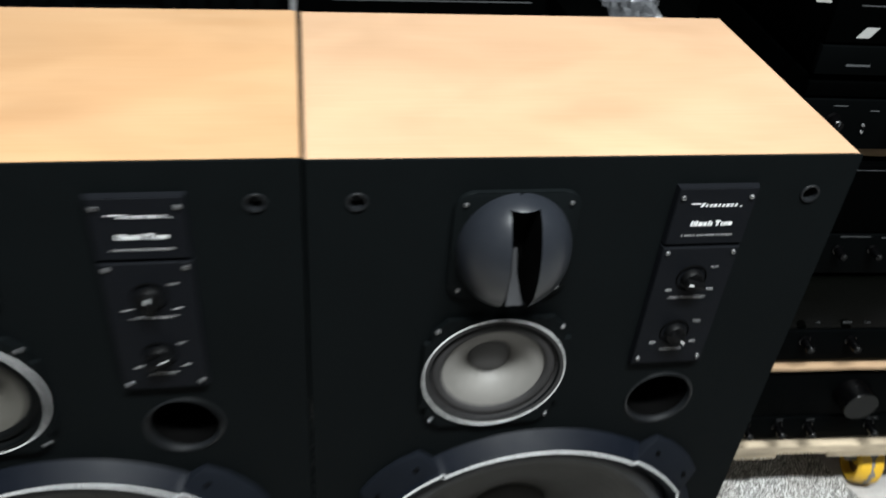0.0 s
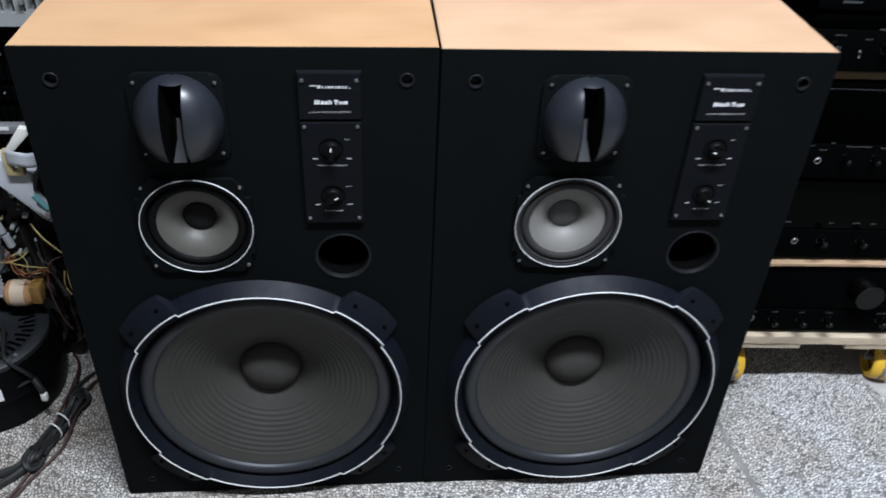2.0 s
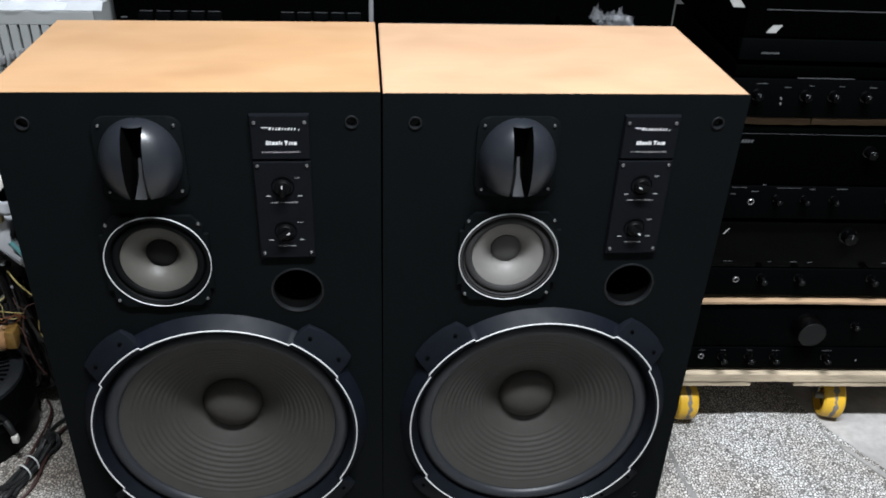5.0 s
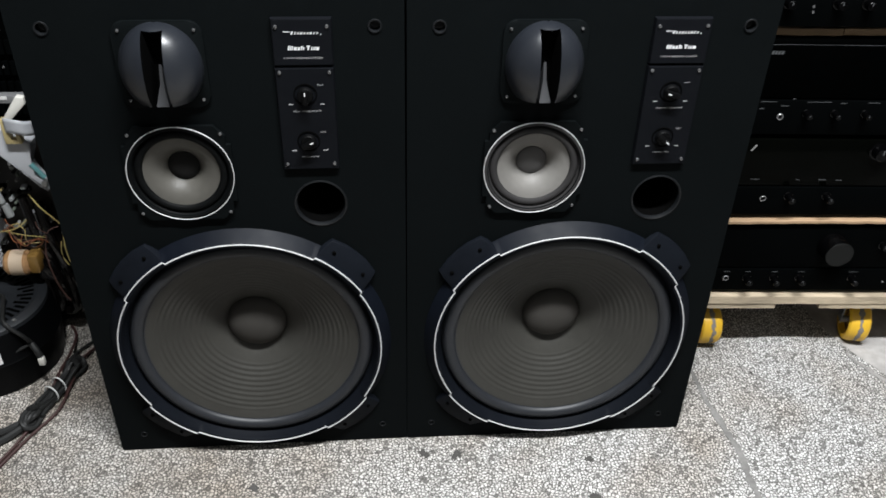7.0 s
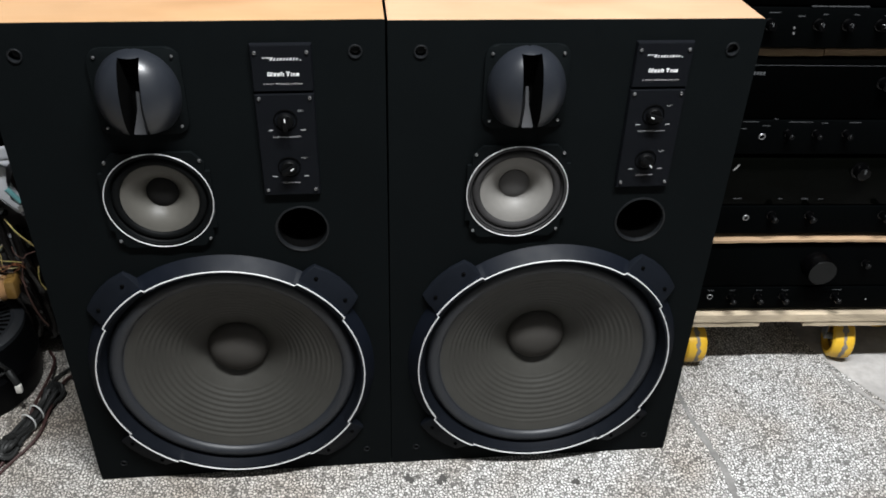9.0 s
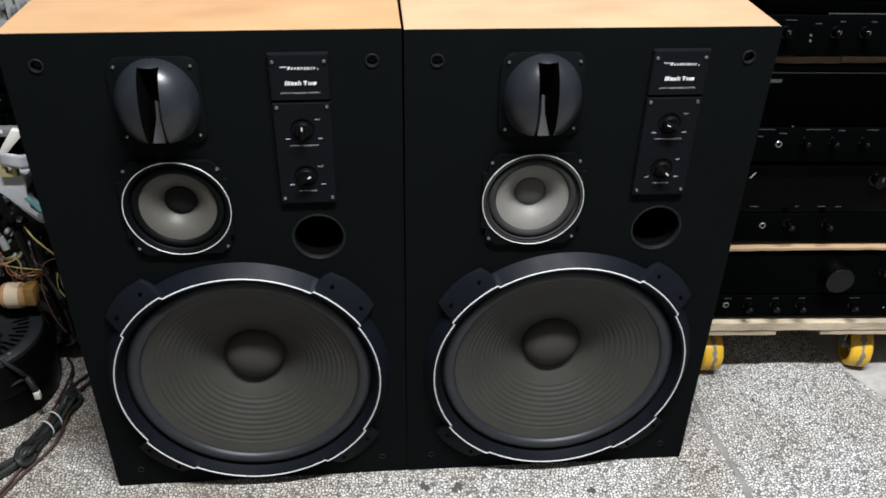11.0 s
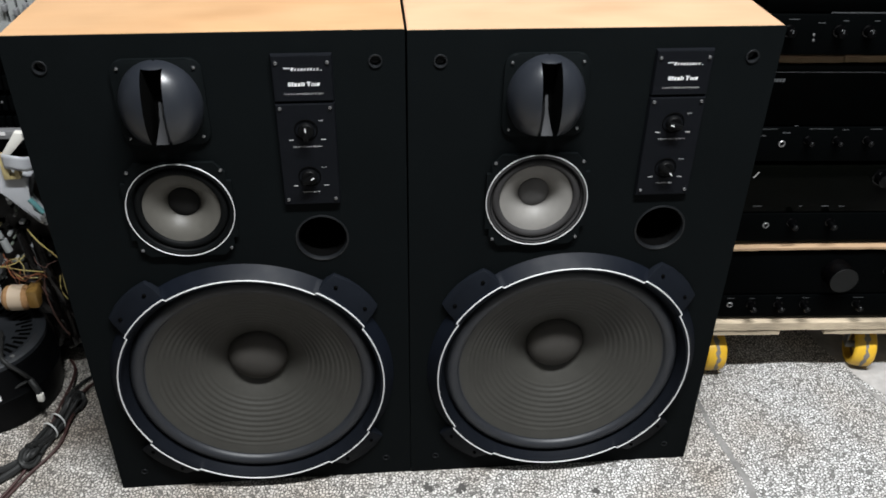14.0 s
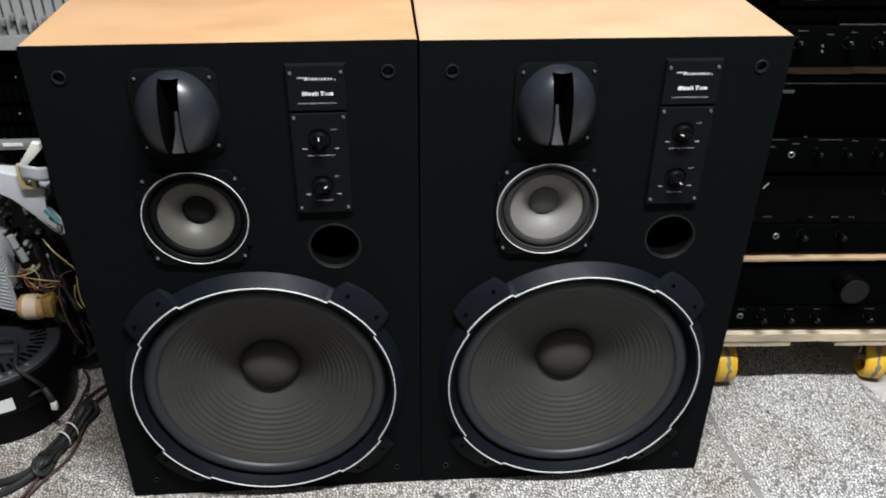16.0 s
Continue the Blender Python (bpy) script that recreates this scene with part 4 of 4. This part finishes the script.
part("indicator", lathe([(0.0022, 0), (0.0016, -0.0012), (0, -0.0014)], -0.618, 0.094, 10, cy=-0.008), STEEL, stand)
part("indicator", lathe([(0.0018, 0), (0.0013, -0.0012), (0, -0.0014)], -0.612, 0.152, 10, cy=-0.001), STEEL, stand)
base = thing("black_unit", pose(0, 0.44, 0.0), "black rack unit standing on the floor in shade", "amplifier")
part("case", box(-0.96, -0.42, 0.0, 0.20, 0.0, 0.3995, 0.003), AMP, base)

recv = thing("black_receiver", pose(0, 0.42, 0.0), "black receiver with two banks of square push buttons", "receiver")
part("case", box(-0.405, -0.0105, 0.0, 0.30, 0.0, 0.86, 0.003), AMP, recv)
for k in range(5):
    for x0 in (-0.368, -0.150):
        x = x0 + 0.0262 * k
        part("push_button", box(x, x + 0.0225, -0.012, 0.0, 0.655, 0.692, 0.0015), AMP_LOW, recv)
        part("button_edge", bars([(x + 0.0112, 0.6935, 0.020, 0.0010)], -0.0002), INK_DIM, recv)
part("printed_mark", bars([(-0.392, 0.6835, 0.010, 0.002)], 0.0), INK_DIM, recv)
part("trim_strip", box(-0.232, -0.158, -0.004, 0.0, 0.664, 0.670, 0.001), AMP_LOW, recv)
part("side_rail", box(-0.010, -0.003, -0.006, 0.02, 0.0, 0.80, 0.001), GREY_DIM, recv, "narrow grey metal rail")
recv2 = thing("black_unit", pose(0, 0.44, 0.0), "plain black unit behind the loudspeakers", "amplifier")
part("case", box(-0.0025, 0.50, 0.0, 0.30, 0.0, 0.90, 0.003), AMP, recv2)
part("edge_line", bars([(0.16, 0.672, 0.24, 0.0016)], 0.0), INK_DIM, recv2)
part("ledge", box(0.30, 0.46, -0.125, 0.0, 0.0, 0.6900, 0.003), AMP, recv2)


def crumpled(name, m, size, seed, label, category, nx=34, ny=14, film=BAG):
    """Thin crumpled film, folded over itself."""
    ob = thing(name, m, label, category)
    bm = bmesh.new()
    grid = []
    for j in range(ny + 1):
        row = []
        for i in range(nx + 1):
            u, v = i / nx, j / ny
            p = Vector((u * 9, v * 5, seed))
            h = abs(noise.noise(p)) * 0.9 + 0.35 * abs(noise.noise(p * 2.7)) + 0.2 * abs(noise.noise(p * 6))
            edge = math.sin(math.pi * v) ** 0.5
            row.append(bm.verts.new(((u - 0.5) * size[0] + 0.006 * noise.noise(p * 3), (v - 0.5) * size[1] + 0.006 * noise.noise(p * 4), size[2] * (0.03 + edge * h))))
        grid.append(row)
    for a, b in zip(grid, grid[1:]):
        for i in range(nx):
            bm.faces.new((a[i], a[i + 1], b[i + 1], b[i]))
    part("film", bm, film, ob, smooth=25)
    return ob


crumpled("plastic_bag", pose(-0.63, 0.43, 0.7125), (0.46, 0.18, 0.065), 2.3, "crumpled clear plastic bag lying on the grey equalizer", "plastic bag")
crumpled("plastic_bag", pose(0.372, 0.365, 0.6895), (0.06, 0.07, 0.05), 8.1, "small scrap of clear plastic hanging behind the loudspeaker", "plastic bag", 14, 14, BAG_DIM)

# ---------------------------------------------------------------- open chassis beside the loudspeaker
ch = thing("open_chassis", pose(0.005, 0.335, 0), "opened electronic chassis with bare boards and loose wires", "electronics")
bm = slab([(-0.98, 0.012), (-0.600, 0.012), (-0.590, 0.05), (-0.583, 0.20), (-0.592, 0.30), (-0.64, 0.385), (-0.98, 0.40)], 0.0, 0.05, 0.002)
part("circuit_board", bm, PCB, ch, "dark brown board full of small parts")
rng = random.Random(5)
for i in range(90):
    x, z = rng.uniform(-0.80, -0.60), rng.uniform(0.06, 0.33)
    if rng.random() < 0.5:
        r = rng.uniform(0.002, 0.0048)
        part("component", lathe([(r, 0), (r, -rng.uniform(0.008, 0.02)), (0, -0.012)], x, z, 10), rng.choice((CAN, PCB, PCB, AMP_LOW, PCB, KNOB)), ch)
    else:
        a, b = rng.uniform(0.003, 0.008), rng.uniform(0.002, 0.004)
        part("component", box(x - a, x + a, -0.008, 0, z - b, z + b, 0.0008), rng.choice((PCB, AMP_LOW, PCB, DULL, PCB)), ch)
for i in range(44):
    x, z = rng.uniform(-0.73, -0.60), rng.uniform(0.20, 0.37)
    a, b = rng.uniform(0.0016, 0.0042), rng.uniform(0.0014, 0.0032)
    pale = rng.choice((CAN, FIN, LABEL_DIM, PARTS_GREEN, PARTS_GREEN, YELLOWED))
    if i % 2:
        part("component", lathe([(a, 0), (a, -0.012), (a * 0.8, -0.014), (0, -0.014)], x, z, 10, cy=-0.008), pale, ch)
    else:
        part("component", box(x - a, x + a, -0.018, -0.006, z - b, z + b, 0.0008), pale, ch)
# pale curved cover over the top of the board
shape = [(-0.85, 0.440), (-0.66, 0.436), (-0.625, 0.430), (-0.598, 0.418), (-0.581, 0.400), (-0.585, 0.380), (-0.592, 0.362), (-0.586, 0.345), (-0.577, 0.328), (-0.567, 0.319), (-0.574, 0.313), (-0.586, 0.322), (-0.598, 0.342), (-0.609, 0.364), (-0.629, 0.387), (-0.652, 0.402), (-0.70, 0.416), (-0.85, 0.422)]
part("curved_cover", slab(shape, -0.064, -0.036, 0.0056), GREY_COVER, ch, "pale grey curved plastic cover")
part("cover_stay", box(-0.74, -0.66, -0.047, 0.002, 0.405, 0.43, 0.001), PCB, ch)
part("top_bar", box(-0.90, -0.572, -0.060, -0.044, 0.466, 0.479, 0.002), GREY_DIM, ch, "grey metal bar")
part("bar_label", box(-0.626, -0.597, -0.0612, -0.0600, 0.4730, 0.4782), LABEL, ch, "white paper strip")
bm = slab([(-0.580, 0.482), (-0.569, 0.480), (-0.569, 0.470), (-0.603, 0.436), (-0.614, 0.436)], -0.072, -0.061, 0.001)
part("arm", bm, WHITE_PL, ch, "ivory plastic arm")
bm = box(-0.612, -0.602, -0.074, -0.062, 0.405, 0.446, 0.001)
box(-0.602, -0.592, -0.074, -0.062, 0.405, 0.412, 0.001, bm=bm)
box(-0.594, -0.587, -0.074, -0.062, 0.405, 0.428, 0.001, bm=bm)
part("clip", bm, YELLOWED, ch, "yellowed plastic clip")
bm = bmesh.new()
rows = [[bm.verts.new((-0.606 + 0.040 * t, -0.076 - 0.008 * math.sin(t * 3.0) + 0.03 * max(0, t - 0.8), 0.438 + dz - 0.008 * t + 0.004 * math.sin(t * 3.1))) for dz in (-0.012, -0.006, 0, 0.006, 0.012)] for t in [i / 16 for i in range(17)]]
for a, b in zip(rows, rows[1:]):
    for k in range(4):
        bm.faces.new((a[k], a[k + 1], b[k + 1], b[k]))
ribbon = part("ribbon_cable", bm, GREY_COVER, ch, "pale grey ribbon cable")
md = ribbon.modifiers.new("thickness", "SOLIDIFY")
md.thickness = 0.0012
part("film_capacitor", tube([(-0.589, -0.062, 0.364), (-0.574, -0.060, 0.338)], 0.0042, 12), TEAL, ch, "teal tubular capacitor")
part("pin_header", box(-0.578, -0.570, -0.068, -0.058, 0.324, 0.334, 0.001), DULL, ch)
for x, z in ((-0.662, 0.298), (-0.654, 0.272), (-0.690, 0.340)):
    part("capacitor", tube([(x, -0.050, z + 0.011), (x + 0.005, -0.050, z - 0.011)], 0.0062, 14), CAN, ch, "grey can capacitor")
sink = part("heat_sink", box(-0.80, -0.686, -0.060, -0.001, 0.200, 0.320, 0.001), FIN, ch, "grey finned heat sink")
for i in range(17):
    z = 0.198 + 0.0074 * i
    bm = box(-0.80, -0.6770, -0.0750, -0.058, z, z + 0.0030)
    for v in bm.verts:
        v.co.z -= (v.co.x + 0.74) * 0.35
    part("fin", bm, FIN, sink)
coil = part("coil", lathe([(0.010, -0.021), (0.017, -0.021), (0.0215, -0.016), (0.0215, 0.016), (0.017, 0.021), (0.010, 0.021)], -0.654, 0.174, 32, axis="x", cy=-0.060), COPPER, ch, "copper-coloured transformer coil")
# pale band stands in for the highlight along the coil
part("coil_highlight", lathe([(0.0216, -0.012), (0.0222, -0.012), (0.0222, 0.010), (0.0216, 0.010)], -0.652, 0.174, 32, axis="x", cy=-0.060), COIL_SHEEN, coil, "pale band painted for the highlight on the coil")
part("coil_end", box(-0.634, -0.616, -0.076, -0.044, 0.160, 0.196, 0.004), TAPE, ch, "amber taped coil end")
for pts, r, mat in (
    ([(-0.70, -0.05, 0.235), (-0.66, -0.07, 0.243), (-0.635, -0.07, 0.250), (-0.622, -0.06, 0.258)], 0.0018, WIRE_Y),
    ([(-0.66, -0.05, 0.240), (-0.64, -0.08, 0.228), (-0.61, -0.07, 0.226), (-0.605, -0.06, 0.214), (-0.622, -0.05, 0.198)], 0.0018, WIRE_R),
    ([(-0.67, -0.05, 0.232), (-0.63, -0.07, 0.236), (-0.600, -0.06, 0.224)], 0.0017, WIRE_Y),
    ([(-0.655, -0.05, 0.222), (-0.63, -0.075, 0.217), (-0.612, -0.06, 0.222), (-0.600, -0.05, 0.205)], 0.0018, WIRE_R),
    ([(-0.620, -0.03, 0.290), (-0.600, -0.05, 0.278), (-0.583, -0.05, 0.255), (-0.572, -0.045, 0.235)], 0.0026, WIRE_Y),
    ([(-0.572, -0.045, 0.262), (-0.566, -0.045, 0.248), (-0.574, -0.045, 0.236)], 0.0020, CAN),
    ([(-0.572, -0.045, 0.235), (-0.576, -0.05, 0.20), (-0.570, -0.055, 0.165), (-0.552, -0.05, 0.150)], 0.0024, WIRE_Y),
    ([(-0.582, -0.045, 0.205), (-0.585, -0.05, 0.180), (-0.578, -0.05, 0.160)], 0.0024, WIRE_Y),
    ([(-0.600, -0.045, 0.230), (-0.608, -0.055, 0.19), (-0.606, -0.055, 0.14), (-0.598, -0.05, 0.095), (-0.585, -0.04, 0.06)], 0.0028, WIRE_B),
    ([(-0.70, -0.05, 0.205), (-0.69, -0.06, 0.200), (-0.685, -0.06, 0.198)], 0.0026, WIRE_Y),
):
    part("wire", tube(pts, r * 0.48), mat, ch)

# drooping black sleeves, steel beads added as solder glints, and fine wires at the chassis edge
for k in range(9):
    x, top, low = rng.uniform(-0.640, -0.592), rng.uniform(0.16, 0.30), rng.uniform(0.048, 0.085)
    pts = [(x - 0.012, -0.022, top), (x + 0.004, -0.038 - 0.002 * k, top * 0.72 + low * 0.28), (x + 0.016 + 0.006 * math.sin(k), -0.045, (top + low) / 2 - 0.02), (x + 0.012, -0.040, low + 0.012), (x - 0.006, -0.034, low)]
    part("sleeve", tube(pts, rng.uniform(0.0045, 0.0085), 10), HARNESS, ch, "glossy black sleeve")
for k in range(30):
    x, z = rng.uniform(-0.70, -0.585), rng.uniform(0.06, 0.36)
    r = rng.uniform(0.0009, 0.0018)
    part("solder_glint", lathe([(r, 0), (r * 0.8, -0.0035), (0, -0.005)], x, z, 8, cy=-0.0085), STEEL, ch)
for k in range(8):
    x, z = rng.uniform(-0.665, -0.610), rng.uniform(0.20, 0.245)
    pts = [(x, -0.04, z)]
    for i in range(4):
        x, z = x + rng.uniform(-0.010, 0.022), z + rng.uniform(-0.020, 0.012)
        pts.append((x, -0.055 - 0.006 * math.sin(k + i), z))
    part("wire", tube(pts, 0.0008, 6), (WIRE_R, WIRE_B, WIRE_B, WIRE_Y)[k % 4], ch)

# ---------------------------------------------------------------- round black tub and cables on the floor
tub = thing("vented_tub", pose(-0.716, 0.234, 0), "round black plastic tub with a vented slate lid", "appliance")
part("body", lathe([(0, 0), (0.108, 0), (0.112, 0.004), (0.118, 0.060), (0.118, 0.064), (0.1165, 0.066), (0.1130, 0.108), (0.106, 0.122), (0, 0.122)], 0, 0, 72, axis="z"), BLACK_TUB, tub)
lid = part("lid", lathe([(0.1090, 0.118), (0.1085, 0.125), (0.104, 0.1275), (0.094, 0.129), (0.090, 0.127), (0, 0.127)], 0, 0, 72, axis="z"), LID, tub, "slate black lid")
for i in range(44):
    a = 2 * math.pi * i / 44
    bm = box(0.062 if i % 2 else 0.070, 0.088, -0.0028, 0.0028, 0.1272, 0.1278)
    bmesh.ops.rotate(bm, verts=bm.verts, cent=(0, 0, 0), matrix=Matrix.Rotation(a, 3, "Z"))
    part("vent_slot", bm, HOLE, lid)
for i in range(44):
    a = 2 * math.pi * (i + 0.5) / 44
    if -1.9 < (a if a < math.pi else a - 2 * math.pi) < -0.5:
        bm = box(0.096, 0.103, -0.0026, 0.0026, 0.1270, 0.1298)
        bmesh.ops.rotate(bm, verts=bm.verts, cent=(0, 0, 0), matrix=Matrix.Rotation(a, 3, "Z"))
        part("vent_rib", bm, DULL, lid)
part("lid_handle", box(-0.06, 0.052, -0.030, -0.006, 0.1270, 0.1330, 0.002), LID, lid)
part("led", lathe([(0.003, 0), (0.0025, 0.002), (0, 0.0026)], 0.012, 0.1329, 12, axis="z", cy=-0.012), RED_LED, lid, "small red light")
bm = bmesh.new()
rows = []
for i in range(9):
    a = radians(-100 + 5.2 * i)
    rows.append([bm.verts.new(((0.1172 - (z - 0.07) * 0.05) * math.cos(a), (0.1172 - (z - 0.07) * 0.05) * math.sin(a), z)) for z in (0.070, 0.094)])
for a, b in zip(rows, rows[1:]):
    bm.faces.new((a[0], b[0], b[1], a[1]))
part("paper_label", bm, LABEL, tub, "blank white paper label")
cord = thing("power_cord", pose(0.034, 0.014, 0.0160), "thin dark cord hanging over the tub with a small plug", "cable")
part("cord", tube([(-0.790, 0.222, 0.1245), (-0.740, 0.216, 0.1250), (-0.706, 0.214, 0.1240), (-0.696, 0.190, 0.1215), (-0.680, 0.146, 0.118), (-0.655, 0.140, 0.095), (-0.648, 0.150, 0.070)], 0.0034), CABLE, cord)
part("cord", tube([(-0.648, 0.150, 0.072), (-0.690, 0.130, 0.060), (-0.74, 0.112, 0.055), (-0.80, 0.118, 0.052)], 0.0026), CABLE, cord)
part("plug", tube([(-0.648, 0.146, 0.074), (-0.640, 0.140, 0.062), (-0.636, 0.138, 0.052)], 0.0055, 10), CABLE, cord)
part("plug_tip", box(-0.640, -0.630, 0.132, 0.141, 0.036, 0.052, 0.002), WHITE_PL, cord, "white plug tip")

bundle = thing("cable_bundle", pose(0.006, 0, 0), "folded black cable bound with white ties on the floor", "cable")
start, end = Vector((-0.5725, 0.176, 0.010)), Vector((-0.6035, 0.070, 0.010))
side = Vector((0.9, -0.44, 0)).normalized()
for k in range(11):
    off = side * (0.0046 * (k % 4 - 1.5) + 0.0012 * math.sin(k * 2.3)) + Vector((0, 0, 0.0075 * (k // 4)))
    way = (end - start) * (1.0 + 0.07 * math.sin(k * 1.9))
    pts = []
    for t in (0, 0.12, 0.28, 0.42, 0.58, 0.72, 0.88, 1.0):
        spread = 1.35 - 0.75 * math.sin(math.pi * t) ** 0.6
        pts.append(start + way * t + off * spread + side * 0.003 * math.sin(6 * t + k * 1.7) + Vector((0, 0, 0.0015 * math.sin(9 * t + k))))
    part("strand", tube(pts, 0.0040), CABLE, bundle)
for k in range(4):
    for p, d in ((start, 1), (end, -1)):
        a = p + side * (0.0062 * (k - 1.5)) + Vector((0, 0, -0.001))
        b = p + side * (0.0062 * (1.0 - k)) + Vector((0, 0, 0.012))
        out = (start - end).normalized() * (0.014 + 0.004 * k) * d
        part("strand_bend", tube([a, a + out * 0.75, (a + b) / 2 + out * 1.1, b + out * 0.7, b], 0.0040), CABLE, bundle)
for t in (0.38, 0.58):
    c = start + (end - start) * t
    way = (end - start).normalized()
    ring = [c + side * (0.0135 * math.cos(a)) + Vector((0, 0, 0.0085 + 0.0150 * math.sin(a))) for a in [2 * math.pi * i / 12 for i in range(13)]]
    part("tie", tube(ring, 0.0013), TIE, bundle, "white tie")
tails = thing("loose_cable", pose(0.006, 0, 0), "loose dark cables trailing over the terrazzo", "cable")
for pts, r, mat in (
    ([(-0.46, 0.33, 0.004), (-0.535, 0.285, 0.004), (-0.572, 0.25, 0.006), (-0.590, 0.20, 0.010), (-0.585, 0.14, 0.012)], 0.0028, CABLE),
    ([(-0.46, 0.31, 0.004), (-0.530, 0.268, 0.004), (-0.566, 0.22, 0.008), (-0.570, 0.15, 0.010), (-0.575, 0.09, 0.005), (-0.605, 0.03, 0.004), (-0.64, -0.05, 0.004), (-0.68, -0.12, 0.004)], 0.0026, CABLE_RED),
    ([(-0.615, 0.31, 0.004), (-0.596, 0.275, 0.010), (-0.588, 0.22, 0.020), (-0.590, 0.15, 0.024), (-0.600, 0.08, 0.010), (-0.622, 0.01, 0.004), (-0.66, -0.08, 0.004)], 0.0026, CABLE_RED),
    ([(-0.604, 0.070, 0.014), (-0.622, 0.042, 0.010), (-0.652, 0.016, 0.007), (-0.70, -0.01, 0.006), (-0.74, 0.0, 0.006)], 0.0060, CABLE),
    ([(-0.610, 0.074, 0.012), (-0.630, 0.054, 0.008), (-0.665, 0.036, 0.007), (-0.70, 0.045, 0.007)], 0.0060, CABLE),
):
    part("strand", tube(pts, r), mat, tails)

for x, y, r in ((0.024, -0.034, 0.0065), (0.078, -0.040, 0.0080), (0.286, -0.061, 0.0065), (0.277, -0.136, 0.0080), (-0.235, -0.087, 0.0070), (0.072, -0.046, 0.0045), (0.030, -0.041, 0.0040), (0.62, 0.12, 0.003)):
    bm = lathe([(r, 0.0002), (r * 0.85, 0.0008), (r * 0.5, 0.0011), (0, 0.0012)], x, 0, 26, axis="z", cy=y)
    for v in bm.verts:
        v.co.x += 0.8 * r * noise.noise(v.co * 220)
        v.co.y += 0.8 * r * noise.noise(v.co * 240 + Vector((5, 1, 2)))
    tagged(finish("dirt_speck", bm, DIRT, smooth=40), "dark speck of dirt on the terrazzo", "dirt", "floor specks")
